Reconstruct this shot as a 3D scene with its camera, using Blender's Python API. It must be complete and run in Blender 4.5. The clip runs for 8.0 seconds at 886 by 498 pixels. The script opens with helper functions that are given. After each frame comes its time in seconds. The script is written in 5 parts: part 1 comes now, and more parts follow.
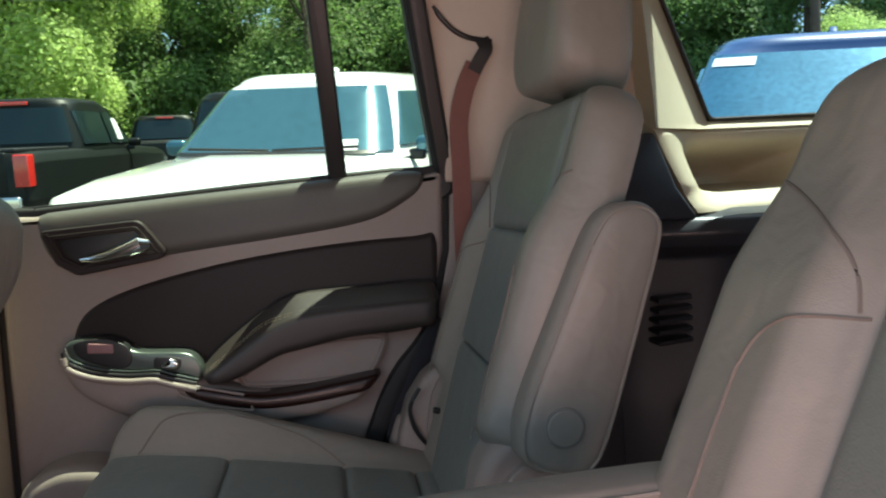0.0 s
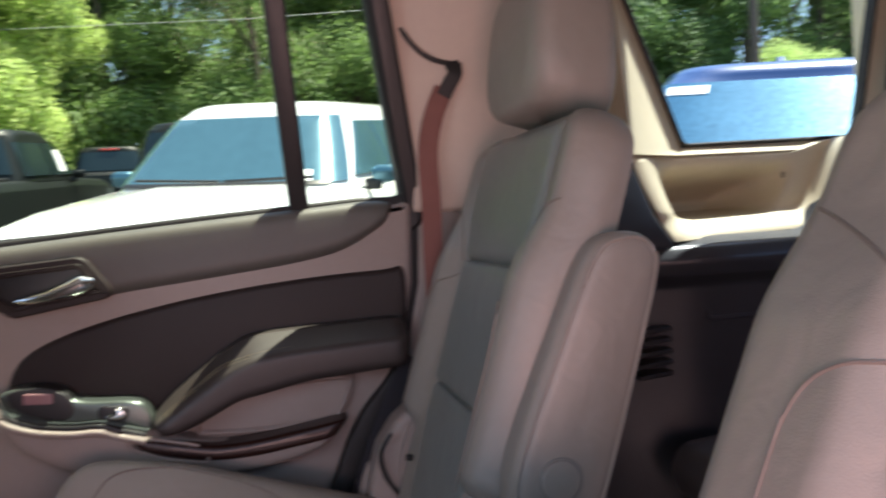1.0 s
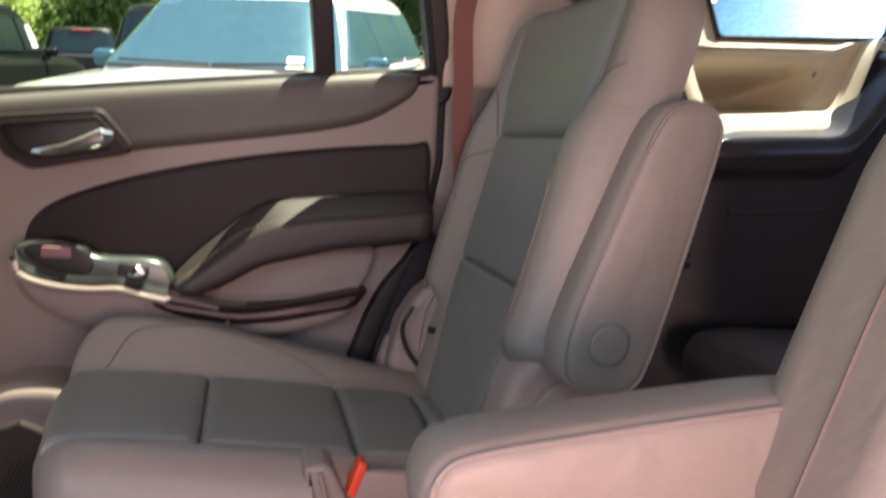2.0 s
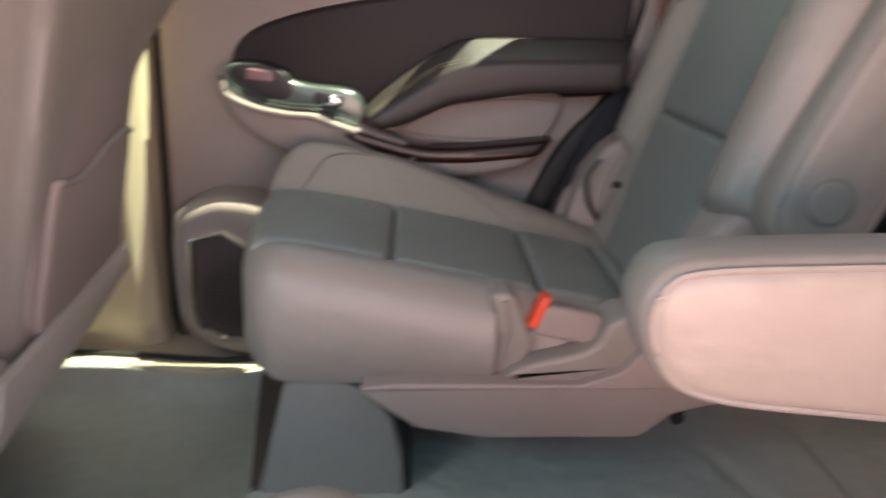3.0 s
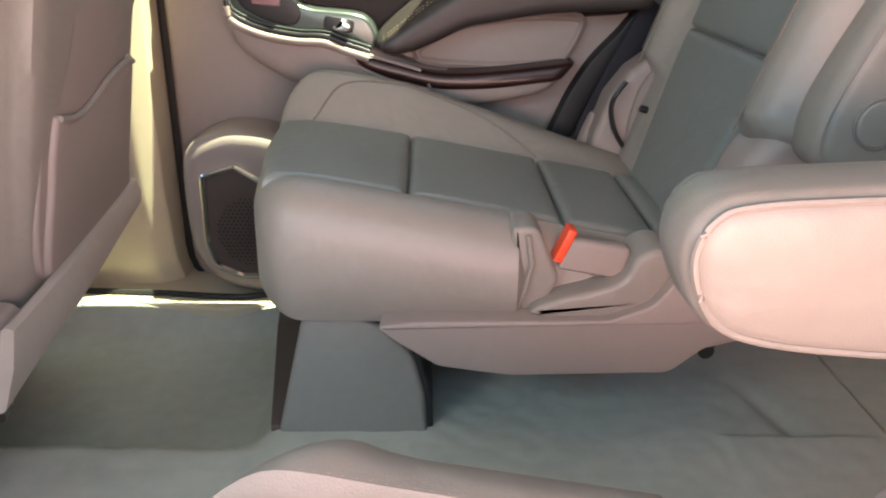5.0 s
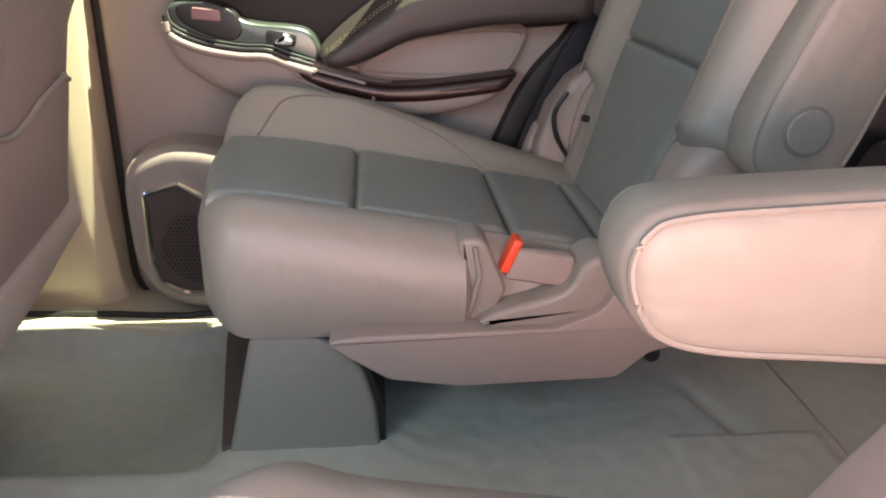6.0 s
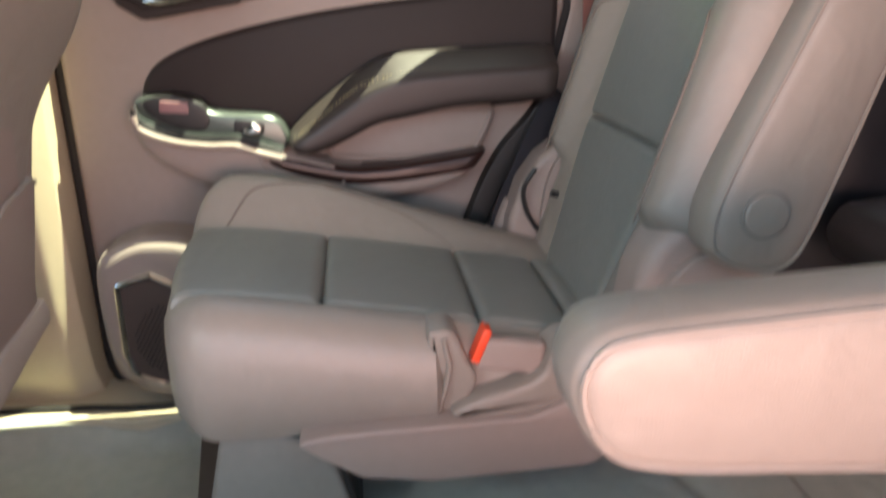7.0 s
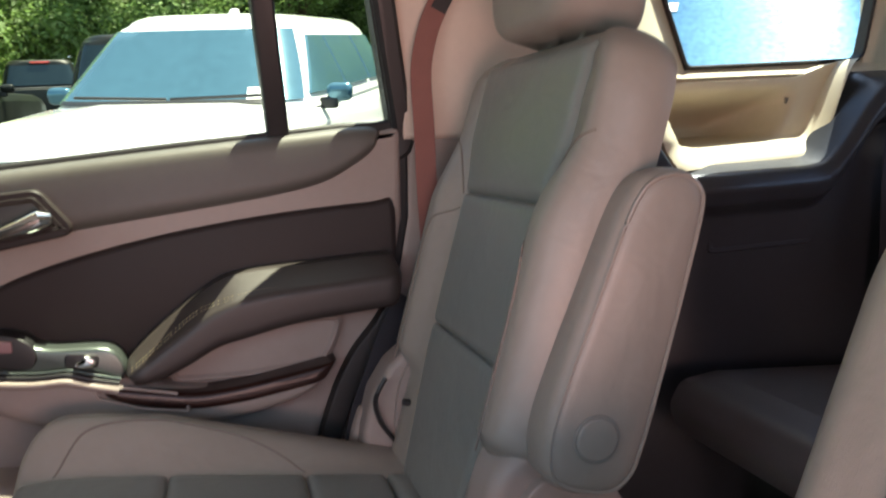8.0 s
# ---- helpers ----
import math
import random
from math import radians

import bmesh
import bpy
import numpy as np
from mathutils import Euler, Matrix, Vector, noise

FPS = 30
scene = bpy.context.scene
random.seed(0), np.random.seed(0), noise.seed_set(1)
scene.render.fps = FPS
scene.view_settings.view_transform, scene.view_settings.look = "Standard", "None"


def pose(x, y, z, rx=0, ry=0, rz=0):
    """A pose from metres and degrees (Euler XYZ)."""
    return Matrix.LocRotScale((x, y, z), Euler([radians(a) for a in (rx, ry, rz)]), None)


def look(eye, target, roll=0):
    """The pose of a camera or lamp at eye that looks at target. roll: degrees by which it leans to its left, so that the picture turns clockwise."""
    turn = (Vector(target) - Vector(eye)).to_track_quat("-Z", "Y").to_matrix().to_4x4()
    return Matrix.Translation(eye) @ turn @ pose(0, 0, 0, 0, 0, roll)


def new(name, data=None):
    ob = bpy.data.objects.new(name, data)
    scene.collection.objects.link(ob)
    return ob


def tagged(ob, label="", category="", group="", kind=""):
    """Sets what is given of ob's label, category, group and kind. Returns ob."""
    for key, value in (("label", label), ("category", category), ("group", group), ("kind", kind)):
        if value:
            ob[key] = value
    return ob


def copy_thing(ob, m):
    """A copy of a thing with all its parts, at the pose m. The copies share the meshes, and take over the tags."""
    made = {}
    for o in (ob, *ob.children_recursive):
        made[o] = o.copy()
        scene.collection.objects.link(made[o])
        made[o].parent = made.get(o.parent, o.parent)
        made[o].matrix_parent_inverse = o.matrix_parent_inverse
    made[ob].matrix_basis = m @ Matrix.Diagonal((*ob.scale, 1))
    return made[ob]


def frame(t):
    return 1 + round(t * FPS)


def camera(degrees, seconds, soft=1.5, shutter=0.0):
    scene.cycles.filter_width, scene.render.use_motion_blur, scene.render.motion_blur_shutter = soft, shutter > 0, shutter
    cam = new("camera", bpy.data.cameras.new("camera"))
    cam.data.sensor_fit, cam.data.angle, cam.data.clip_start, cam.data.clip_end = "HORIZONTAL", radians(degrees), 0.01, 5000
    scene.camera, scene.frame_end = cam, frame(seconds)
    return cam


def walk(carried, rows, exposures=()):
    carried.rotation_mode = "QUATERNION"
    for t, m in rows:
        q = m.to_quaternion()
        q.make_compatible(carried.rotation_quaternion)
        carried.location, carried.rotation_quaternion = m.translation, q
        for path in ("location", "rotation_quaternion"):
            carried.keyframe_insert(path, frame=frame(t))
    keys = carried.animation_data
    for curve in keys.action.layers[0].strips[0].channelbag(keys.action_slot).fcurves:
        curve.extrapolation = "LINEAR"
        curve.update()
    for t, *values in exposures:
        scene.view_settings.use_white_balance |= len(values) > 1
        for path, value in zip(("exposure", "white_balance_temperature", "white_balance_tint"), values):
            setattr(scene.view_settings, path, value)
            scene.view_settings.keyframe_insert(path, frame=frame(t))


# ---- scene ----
cam = camera(59.3, 8.0, soft=2.0, shutter=0.5)
PATH = [
    (0, (0.206, -0.895, 0.884), (0.503, 1.078, 0.742), -3.0),
    (0.5, (0.202, -0.867, 0.888), (0.438, 1.115, 0.766), -2.4),
    (1, (0.186, -0.798, 0.888), (0.608, 1.155, 0.815), -3.6),
    (1.2, (0.157, -0.792, 0.902), (0.713, 1.127, 0.828), -3.8),
    (2.3, (0.077, -0.751, 0.798), (0.502, 1.159, 0.385), 1.7),
    (2.5, (0.071, -0.757, 0.786), (0.449, 1.15, 0.316), 2.3),
    (2.8, (0.05, -0.743, 0.757), (0.327, 1.159, 0.203), 3.1),
    (3, (0.03, -0.744, 0.765), (0.123, 1.156, 0.147), 2.7),
    (3.5, (-0.01, -0.723, 0.749), (-0.145, 1.15, 0.06), 2.8),
    (4, (0.001, -0.722, 0.753), (-0.072, 1.141, 0.03), 3.1),
    (4.5, (0.01, -0.712, 0.751), (0.006, 1.13, -0.028), 2.0),
    (4.7, (0.018, -0.706, 0.755), (0.04, 1.129, -0.041), 1.8),
    (5.8, (0.041, -0.692, 0.757), (0.176, 1.149, -0.015), 0.6),
    (6, (0.035, -0.701, 0.764), (0.209, 1.136, -0.007), 1.2),
    (6.5, (0.05, -0.684, 0.766), (0.24, 1.153, -0.003), 0.4),
    (7, (0.066, -0.682, 0.81), (0.269, 1.199, 0.162), -1.0),
    (7.2, (0.079, -0.667, 0.857), (0.317, 1.236, 0.29), -1.4),
    (7.5, (0.107, -0.659, 0.872), (0.499, 1.26, 0.466), -1.9),
    (7.7, (0.124, -0.672, 0.869), (0.6, 1.246, 0.562), -2.5),
    (8, (0.126, -0.669, 0.911), (0.662, 1.236, 0.624), -3.4),
]
# (seconds, stops, kelvin, tint)
EXPOSURES = [(0.0, 1.40, 5850, 1), (0.5, 1.57, 5900, 5), (1.2, 1.83, 6100, 20), (2.5, 2.22, 6550, 14), (3.05, 2.47, 6200, 6), (3.6, 2.92, 6150, 0), (4.0, 2.98, 6150, 1), (4.5, 2.9, 6250, 3), (6.5, 2.66, 6450, 10), (7.2, 2.72, 6400, 7), (7.5, 2.58, 6300, 5), (8.0, 2.12, 6300, 13)]
SKY, SUN, DOOR_W, DOOR_SKY_W, FRONT_W, DRIVER_W = 0.10, 5.0, 4.5, 0.34, 0.16, 1.5
# places that several parts share
NEAR_X, NEAR_Y = 0.046, -0.51
ARM_UP, ARM_DOWN, ARM_PIVOT_NEAR = -111.0, -1.0, (0.470, 0.540)
FRONT_Y0 = 0.085
CON_X, CON_Y0, CON_Y1 = -0.492, -0.18, 0.052
WHITE_AT = ((0.29, 6.09, 0.0), -112)
BLUE_AT = ((3.5, 3.95, 0.0), -122)
TRUCK_AT = ((-3.82, 11.8, 0.0), 84)
TRUCK2_AT = ((-4.05, 22.3, 0.0), 100)
CAR3_AT = ((-4.6, 28.0, 0.0), 70)
DARK_AT = ((-0.72, 13.0, 0.0), 90)
walk(cam, [(t, look(eye, target, roll)) for t, eye, target, roll in PATH], EXPOSURES)

# ---- world and sun ----
SUN_AT = Vector((0.32, 0.056, 1.0)).normalized()
world = bpy.data.worlds.new("sky")
scene.world = world
world.use_nodes = True
wn = world.node_tree
sky = wn.nodes.new("ShaderNodeTexSky")
sky.sky_type, sky.sun_disc = "NISHITA", False
sky.sun_elevation = math.asin(SUN_AT.z)
sky.sun_rotation = math.atan2(SUN_AT.x, SUN_AT.y)
wn.nodes["Background"].inputs["Strength"].default_value = SKY
wn.links.new(sky.outputs["Color"], wn.nodes["Background"].inputs["Color"])
sun = new("sun", bpy.data.lights.new("sun", "SUN"))
sun.data.energy, sun.data.angle, sun.data.color = SUN, radians(0.5), (1.0, 0.95, 0.86)
sun.matrix_world = look(SUN_AT * 30, (0, 0, 0))


# The open door beside the near seat lets the daylight in.
def opening_lamp(name, at, to, wide, high, watts, colour):
    lamp = new(name, bpy.data.lights.new(name, "AREA"))
    lamp.data.shape, lamp.data.size, lamp.data.size_y = "RECTANGLE", wide, high
    lamp.data.energy, lamp.data.color = watts, colour
    lamp.matrix_world = look(at, to)
    return lamp


opening_lamp("door_daylight", (0.31, -0.985, 0.52), (0.25, 0.3, 0.64), 0.88, 0.42, DOOR_W, (1.0, 0.55, 0.45))
opening_lamp("doorway_skylight", (0.05, -0.985, 1.14), (0.05, -0.25, 0.1), 1.15, 0.34, DOOR_SKY_W, (0.74, 1.0, 0.95))
opening_lamp("driver_window_daylight", (-1.0, -0.955, 1.10), (-0.56, 0.10, 0.76), 0.5, 0.36, DRIVER_W, (0.84, 0.96, 1.0))
opening_lamp("windscreen_daylight", (-1.42, 0.0, 1.12), (0.1, 0.1, 0.3), 1.3, 0.5, FRONT_W, (0.80, 1.0, 0.88))


# ---- materials ----
def material(name, colour, rough=0.5, metal=0.0, vary=0.12, scale=6.0, grain=0.0, grain_scale=400.0, coat=0.0, spec=0.5, dist=0.001, soft=0.0):
    m = bpy.data.materials.new(name)
    m.use_nodes = True
    t, p = m.node_tree, m.node_tree.nodes["Principled BSDF"]
    p.inputs["Roughness"].default_value, p.inputs["Metallic"].default_value = rough, metal
    p.inputs["Coat Weight"].default_value, p.inputs["Specular IOR Level"].default_value = coat, spec
    p.inputs["Coat Roughness"].default_value = 0.05
    co = t.nodes.new("ShaderNodeTexCoord")
    big = t.nodes.new("ShaderNodeTexNoise")
    big.inputs["Scale"].default_value, big.inputs["Detail"].default_value = scale, 5
    t.links.new(co.outputs["Object"], big.inputs["Vector"])
    fine = t.nodes.new("ShaderNodeTexNoise")
    fine.inputs["Scale"].default_value, fine.inputs["Detail"].default_value = scale * 11, 3
    t.links.new(co.outputs["Object"], fine.inputs["Vector"])
    both = t.nodes.new("ShaderNodeMath")
    both.operation = "ADD"
    t.links.new(big.outputs["Fac"], both.inputs[0])
    t.links.new(fine.outputs["Fac"], both.inputs[1])
    ramp = t.nodes.new("ShaderNodeMapRange")
    ramp.inputs["From Min"].default_value, ramp.inputs["From Max"].default_value = 0.6, 1.4
    ramp.inputs["To Min"].default_value, ramp.inputs["To Max"].default_value = 1 - vary, 1 + vary
    t.links.new(both.outputs[0], ramp.inputs["Value"])
    mul = t.nodes.new("ShaderNodeVectorMath")
    mul.operation = "SCALE"
    mul.inputs[0].default_value = colour
    t.links.new(ramp.outputs["Result"], mul.inputs["Scale"])
    t.links.new(mul.outputs["Vector"], p.inputs["Base Color"])
    rr = t.nodes.new("ShaderNodeMapRange")
    rr.inputs["To Min"].default_value, rr.inputs["To Max"].default_value = rough * 0.85, min(1, rough * 1.15)
    t.links.new(fine.outputs["Fac"], rr.inputs["Value"])
    t.links.new(rr.outputs["Result"], p.inputs["Roughness"])
    if grain:
        v = t.nodes.new("ShaderNodeTexVoronoi")
        v.inputs["Scale"].default_value = grain_scale
        t.links.new(co.outputs["Object"], v.inputs["Vector"])
        b = t.nodes.new("ShaderNodeBump")
        b.inputs["Strength"].default_value, b.inputs["Distance"].default_value = grain, dist
        t.links.new(v.outputs["Distance"], b.inputs["Height"])
        if soft:
            w = t.nodes.new("ShaderNodeTexNoise")
            w.inputs["Scale"].default_value, w.inputs["Detail"].default_value, w.inputs["Distortion"].default_value = 16.0, 2, 0.6
            t.links.new(co.outputs["Object"], w.inputs["Vector"])
            bw = t.nodes.new("ShaderNodeBump")
            bw.inputs["Strength"].default_value, bw.inputs["Distance"].default_value = soft, 0.008
            t.links.new(w.outputs["Fac"], bw.inputs["Height"])
            t.links.new(bw.outputs["Normal"], b.inputs["Normal"])
        t.links.new(b.outputs["Normal"], p.inputs["Normal"])
    return m


def glass(name, tint, gloss=0.06, rough=0.0):
    """Thin tinted pane: light passes straight and takes on the tint, the surface mirrors a little."""
    m = bpy.data.materials.new(name)
    m.use_nodes = True
    t = m.node_tree
    t.nodes.remove(t.nodes["Principled BSDF"])
    clear, shine = (t.nodes.new("ShaderNodeBsdf" + k) for k in ("Transparent", "Glossy"))
    mix = t.nodes.new("ShaderNodeMixShader")
    lay = t.nodes.new("ShaderNodeLayerWeight")
    lay.inputs["Blend"].default_value = 0.5
    power = t.nodes.new("ShaderNodeMath")
    power.operation = "POWER"
    power.inputs[1].default_value = 5.0
    t.links.new(lay.outputs["Facing"], power.inputs[0])
    fres = t.nodes.new("ShaderNodeMapRange")
    fres.inputs["To Min"].default_value, fres.inputs["To Max"].default_value = 0.0012, 0.35
    t.links.new(power.outputs[0], fres.inputs["Value"])
    clear.inputs["Color"].default_value = (*tint, 1)
    shine.inputs["Roughness"].default_value = rough
    t.links.new(fres.outputs["Result"], mix.inputs["Fac"])
    t.links.new(clear.outputs["BSDF"], mix.inputs[1])
    t.links.new(shine.outputs["BSDF"], mix.inputs[2])
    t.links.new(mix.outputs["Shader"], t.nodes["Material Output"].inputs["Surface"])
    return m


def carpet_material():
    m = material("carpet", (0.47, 0.475, 0.41), rough=0.95, vary=0.10, scale=3.5, grain=0.5, grain_scale=900, spec=0.1, dist=0.003)
    return m


LEATHER = material("taupe_leather", (0.250, 0.225, 0.196), rough=0.43, vary=0.05, scale=5, grain=0.18, grain_scale=650, soft=0.45)
INSERT = material("grey_leather", (0.192, 0.200, 0.184), rough=0.37, vary=0.06, scale=5, grain=0.25, grain_scale=420, soft=0.30)
# taupe leather in a brighter copy; on the flap it stands for light
BRIGHTENED_LEATHER = material("brightened_leather", (0.40, 0.355, 0.305), rough=0.5, vary=0.06, scale=5, grain=0.18, grain_scale=650, soft=0.4)
PLASTIC = material("taupe_plastic", (0.285, 0.235, 0.210), rough=0.5, vary=0.05, scale=6, grain=0.15, grain_scale=900)
GRILLE = material("speaker_cloth", (0.075, 0.055, 0.047), rough=0.7, vary=0.1, scale=30)
PLASTIC_DK = material("grey_plastic", (0.200, 0.185, 0.166), rough=0.5, vary=0.08, scale=6, grain=0.2, grain_scale=900)
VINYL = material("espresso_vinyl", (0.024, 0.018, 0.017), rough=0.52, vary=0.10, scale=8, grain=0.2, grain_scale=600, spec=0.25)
ARM_VINYL = material("smooth_espresso_vinyl", (0.032, 0.025, 0.023), rough=0.48, vary=0.10, scale=8, grain=0.12, grain_scale=600, spec=0.5)
PAD = material("grey_vinyl", (0.088, 0.083, 0.074), rough=0.5, vary=0.07, scale=6, grain=0.2, grain_scale=600)
BLACK = material("black_plastic", (0.012, 0.012, 0.013), rough=0.45, vary=0.2, scale=10)
RUBBER = material("black_rubber", (0.012, 0.011, 0.011), rough=0.6, vary=0.2, scale=20)
BEIGE = material("beige_trim", (0.60, 0.50, 0.42), rough=0.7, vary=0.04, scale=6, grain=0.1, grain_scale=1200)
CREAM = material("cream_trim", (0.56, 0.49, 0.345), rough=0.65, vary=0.04, scale=6, grain=0.1, grain_scale=1200)
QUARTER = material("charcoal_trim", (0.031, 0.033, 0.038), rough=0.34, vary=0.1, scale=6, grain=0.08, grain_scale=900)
CARPET = carpet_material()
CHROME = material("chrome", (0.75, 0.74, 0.72), rough=0.12, metal=1.0, vary=0.04)
SATIN = material("satin_silver", (0.11, 0.13, 0.12), rough=0.33, metal=0.7, vary=0.06, scale=20)
WOOD = material("dark_wood", (0.022, 0.008, 0.006), rough=0.40, vary=0.5, scale=22, coat=0.15, spec=0.25)
BELT = material("belt_webbing", (0.215, 0.090, 0.075), rough=0.8, vary=0.08, scale=30, grain=0.4, grain_scale=700)
BELT_DK = material("dark_webbing", (0.020, 0.020, 0.026), rough=0.8, vary=0.08, scale=30, grain=0.4, grain_scale=700)
RED = material("red_button", (0.80, 0.075, 0.025), rough=0.4, vary=0.05)
ROSE = material("red_reflector", (0.27, 0.145, 0.150), rough=0.35, vary=0.06)
SEAM = material("seam_leather", (0.175, 0.145, 0.125), rough=0.6, vary=0.1, scale=20)
THREAD = material("thread", (0.300, 0.262, 0.228), rough=0.8, vary=0.1, scale=60)
THREAD_Y = material("olive_thread", (0.33, 0.29, 0.17), rough=0.8, vary=0.1, scale=60)
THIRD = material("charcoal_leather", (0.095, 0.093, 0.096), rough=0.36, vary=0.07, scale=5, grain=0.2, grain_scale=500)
LINER = material("headliner", (0.46, 0.42, 0.37), rough=0.9, vary=0.04, scale=20, grain=0.3, grain_scale=900)
GLASS = glass("door_glass", (0.93, 0.96, 0.84))
GLASS_Q = glass("quarter_glass", (0.90, 0.95, 0.92))


# ---- building helpers ----
def finish(name, verts, faces, mat, parent=None, label="", smooth=True, tag="part"):
    me = bpy.data.meshes.new(name)
    bm = bmesh.new()
    vs = [bm.verts.new(v) for v in verts]
    for f in faces:
        try:
            bm.faces.new([vs[i] for i in f])
        except ValueError:
            pass
    bmesh.ops.recalc_face_normals(bm, faces=bm.faces)
    many = [f for f in bm.faces if len(f.verts) > 4]
    if many:
        bmesh.ops.triangulate(bm, faces=many, ngon_method="EAR_CLIP")
    for f in bm.faces:
        f.smooth = smooth
    if smooth:
        for e in bm.edges:
            if len(e.link_faces) == 2 and e.calc_face_angle(0) > 0.7:
                e.smooth = False
    bm.to_mesh(me)
    bm.free()
    me.materials.append(mat)
    ob = new(name, me)
    if parent is not None:
        ob.parent = parent
    if label:
        ob["label"] = label
    return ob


def thing(name, label, category, at=(0, 0, 0), kind="", group=""):
    ob = new(name)
    ob.location = at
    ob.empty_display_size = 0.05
    return tagged(ob, label, category, group, kind)


def fillet(pts, r, seg=5):
    """A closed outline with rounded corners. r: one radius, or one for each corner."""
    out, n = [], len(pts)
    for i in range(n):
        p, a, b = (np.array(pts[k % n], float) for k in (i, i - 1, i + 1))
        ri = r[i] if isinstance(r, (list, tuple)) else r
        da, db = a - p, b - p
        la, lb = np.linalg.norm(da), np.linalg.norm(db)
        half = math.acos(max(-1, min(1, float(da @ db) / (la * lb)))) / 2
        if half > 1.54 or ri <= 0:
            out.append(tuple(p))
            continue
        cut = min(ri / math.tan(half), 0.48 * la, 0.48 * lb)
        p0, p1 = p + da / la * cut, p + db / lb * cut
        for k in range(seg + 1):
            s = k / seg
            out.append(tuple((1 - s) ** 2 * p0 + 2 * s * (1 - s) * p + s * s * p1))
    return out


def flow(pts, per=6, closed=True):
    """A smooth curve through the points."""
    p, n, out = [np.array(q, float) for q in pts], len(pts), []
    for i in range(n if closed else n - 1):
        if closed:
            a, b, c, d = p[i - 1], p[i], p[(i + 1) % n], p[(i + 2) % n]
        else:
            a, b, c, d = p[max(i - 1, 0)], p[i], p[i + 1], p[min(i + 2, n - 1)]
        for k in range(per):
            s = k / per
            out.append(tuple(0.5 * (2 * b + (c - a) * s + (2 * a - 5 * b + 4 * c - d) * s * s + (3 * b - a - 3 * c + d) * s ** 3)))
    if not closed:
        out.append(tuple(p[-1]))
    return out


def inset(loop, d):
    """The closed outline moved inwards by d."""
    p = np.array(loop, float)
    a, b = np.roll(p, 1, 0), np.roll(p, -1, 0)
    area = np.sum(a[:, 0] * p[:, 1] - p[:, 0] * a[:, 1])
    t = b - a
    t /= np.linalg.norm(t, axis=1)[:, None] + 1e-9
    nrm = np.stack([-t[:, 1], t[:, 0]], 1) * (1 if area > 0 else -1)
    return p + nrm * d


def xz(p, y):
    return (p[0], y, p[1])


def xz_lean(p, y):
    """As xz, for what follows the body side, which leans inwards above the belt line."""
    return (p[0], y - 0.30 * max(0, p[1] - 0.95), p[1])


def xz_door(p, y):
    """The door's window frame and glass lean in a little more."""
    return (p[0], y - 0.46 * max(0, p[1] - 0.95), p[1])


def yz(p, x):
    return (x, p[0], p[1])


def xy(p, z):
    return (p[0], p[1], z)


def plate(name, loop, d0, d1, mat, parent=None, label="", edge=0.004, crown=0.0, put=xz, both=False, m=None, seg=4):
    """An outline given depth from d0 to d1, with its front edge rounded; crown lifts the middle of the front."""
    s = 1 if d1 > d0 else -1
    rings = []
    if both:
        for k in range(seg):
            a = math.pi / 2 * k / seg
            rings.append((inset(loop, edge * (1 - math.sin(a))), d0 + s * edge * (1 - math.cos(a))))
    else:
        rings.append((np.array(loop), d0))
    for k in range(seg + 1):
        a = math.pi / 2 * k / seg
        rings.append((inset(loop, edge * (1 - math.cos(a))), d1 - s * edge * (1 - math.sin(a))))
    if crown:
        last = rings[-1][0]
        mid = last.mean(0)
        for k in range(1, 6):
            f = 1 - k / 6
            rings.append((mid + (last - mid) * f, d1 + s * crown * (1 - f * f)))
        if both:
            first = rings[0][0]
            mid = first.mean(0)
            rings = [(mid + (first - mid) * (k / 6), d0 - s * crown * (1 - (k / 6) ** 2)) for k in range(1, 6)] + rings
    n = len(loop)
    verts = [put(p, d) for ring, d in rings for p in ring]
    faces = [[r * n + i, r * n + (i + 1) % n, (r + 1) * n + (i + 1) % n, (r + 1) * n + i] for r in range(len(rings) - 1) for i in range(n)]
    faces += [list(range(n))[::-1], list(range((len(rings) - 1) * n, len(rings) * n))]
    if m is not None:
        verts = [tuple(m @ Vector(v)) for v in verts]
    return finish(name, verts, faces, mat, parent, label)


def rim(name, outer, width, d0, d1, mat, parent=None, label="", edge=0.003, put=xz):
    """A frame: the outline with a hole of the same shape."""
    s = 1 if d1 > d0 else -1
    rings = [(inset(outer, 0), d0), (inset(outer, 0), d1 - s * edge), (inset(outer, edge), d1), (inset(outer, width - edge), d1), (inset(outer, width), d1 - s * edge), (inset(outer, width), d0)]
    n = len(outer)
    verts = [put(p, d) for ring, d in rings for p in ring]
    faces = [[r * n + i, r * n + (i + 1) % n, ((r + 1) % 6) * n + (i + 1) % n, ((r + 1) % 6) * n + i] for r in range(6) for i in range(n)]
    return finish(name, verts, faces, mat, parent, label)


def loft(name, rings, mat, parent=None, label="", m=None):
    n = len(rings[0])
    verts = [tuple(p) for ring in rings for p in ring]
    faces = [[r * n + i, r * n + (i + 1) % n, (r + 1) * n + (i + 1) % n, (r + 1) * n + i] for r in range(len(rings) - 1) for i in range(n)]
    faces += [list(range(n))[::-1], list(range((len(rings) - 1) * n, len(rings) * n))]
    if m is not None:
        verts = [tuple(m @ Vector(v)) for v in verts]
    return finish(name, verts, faces, mat, parent, label)


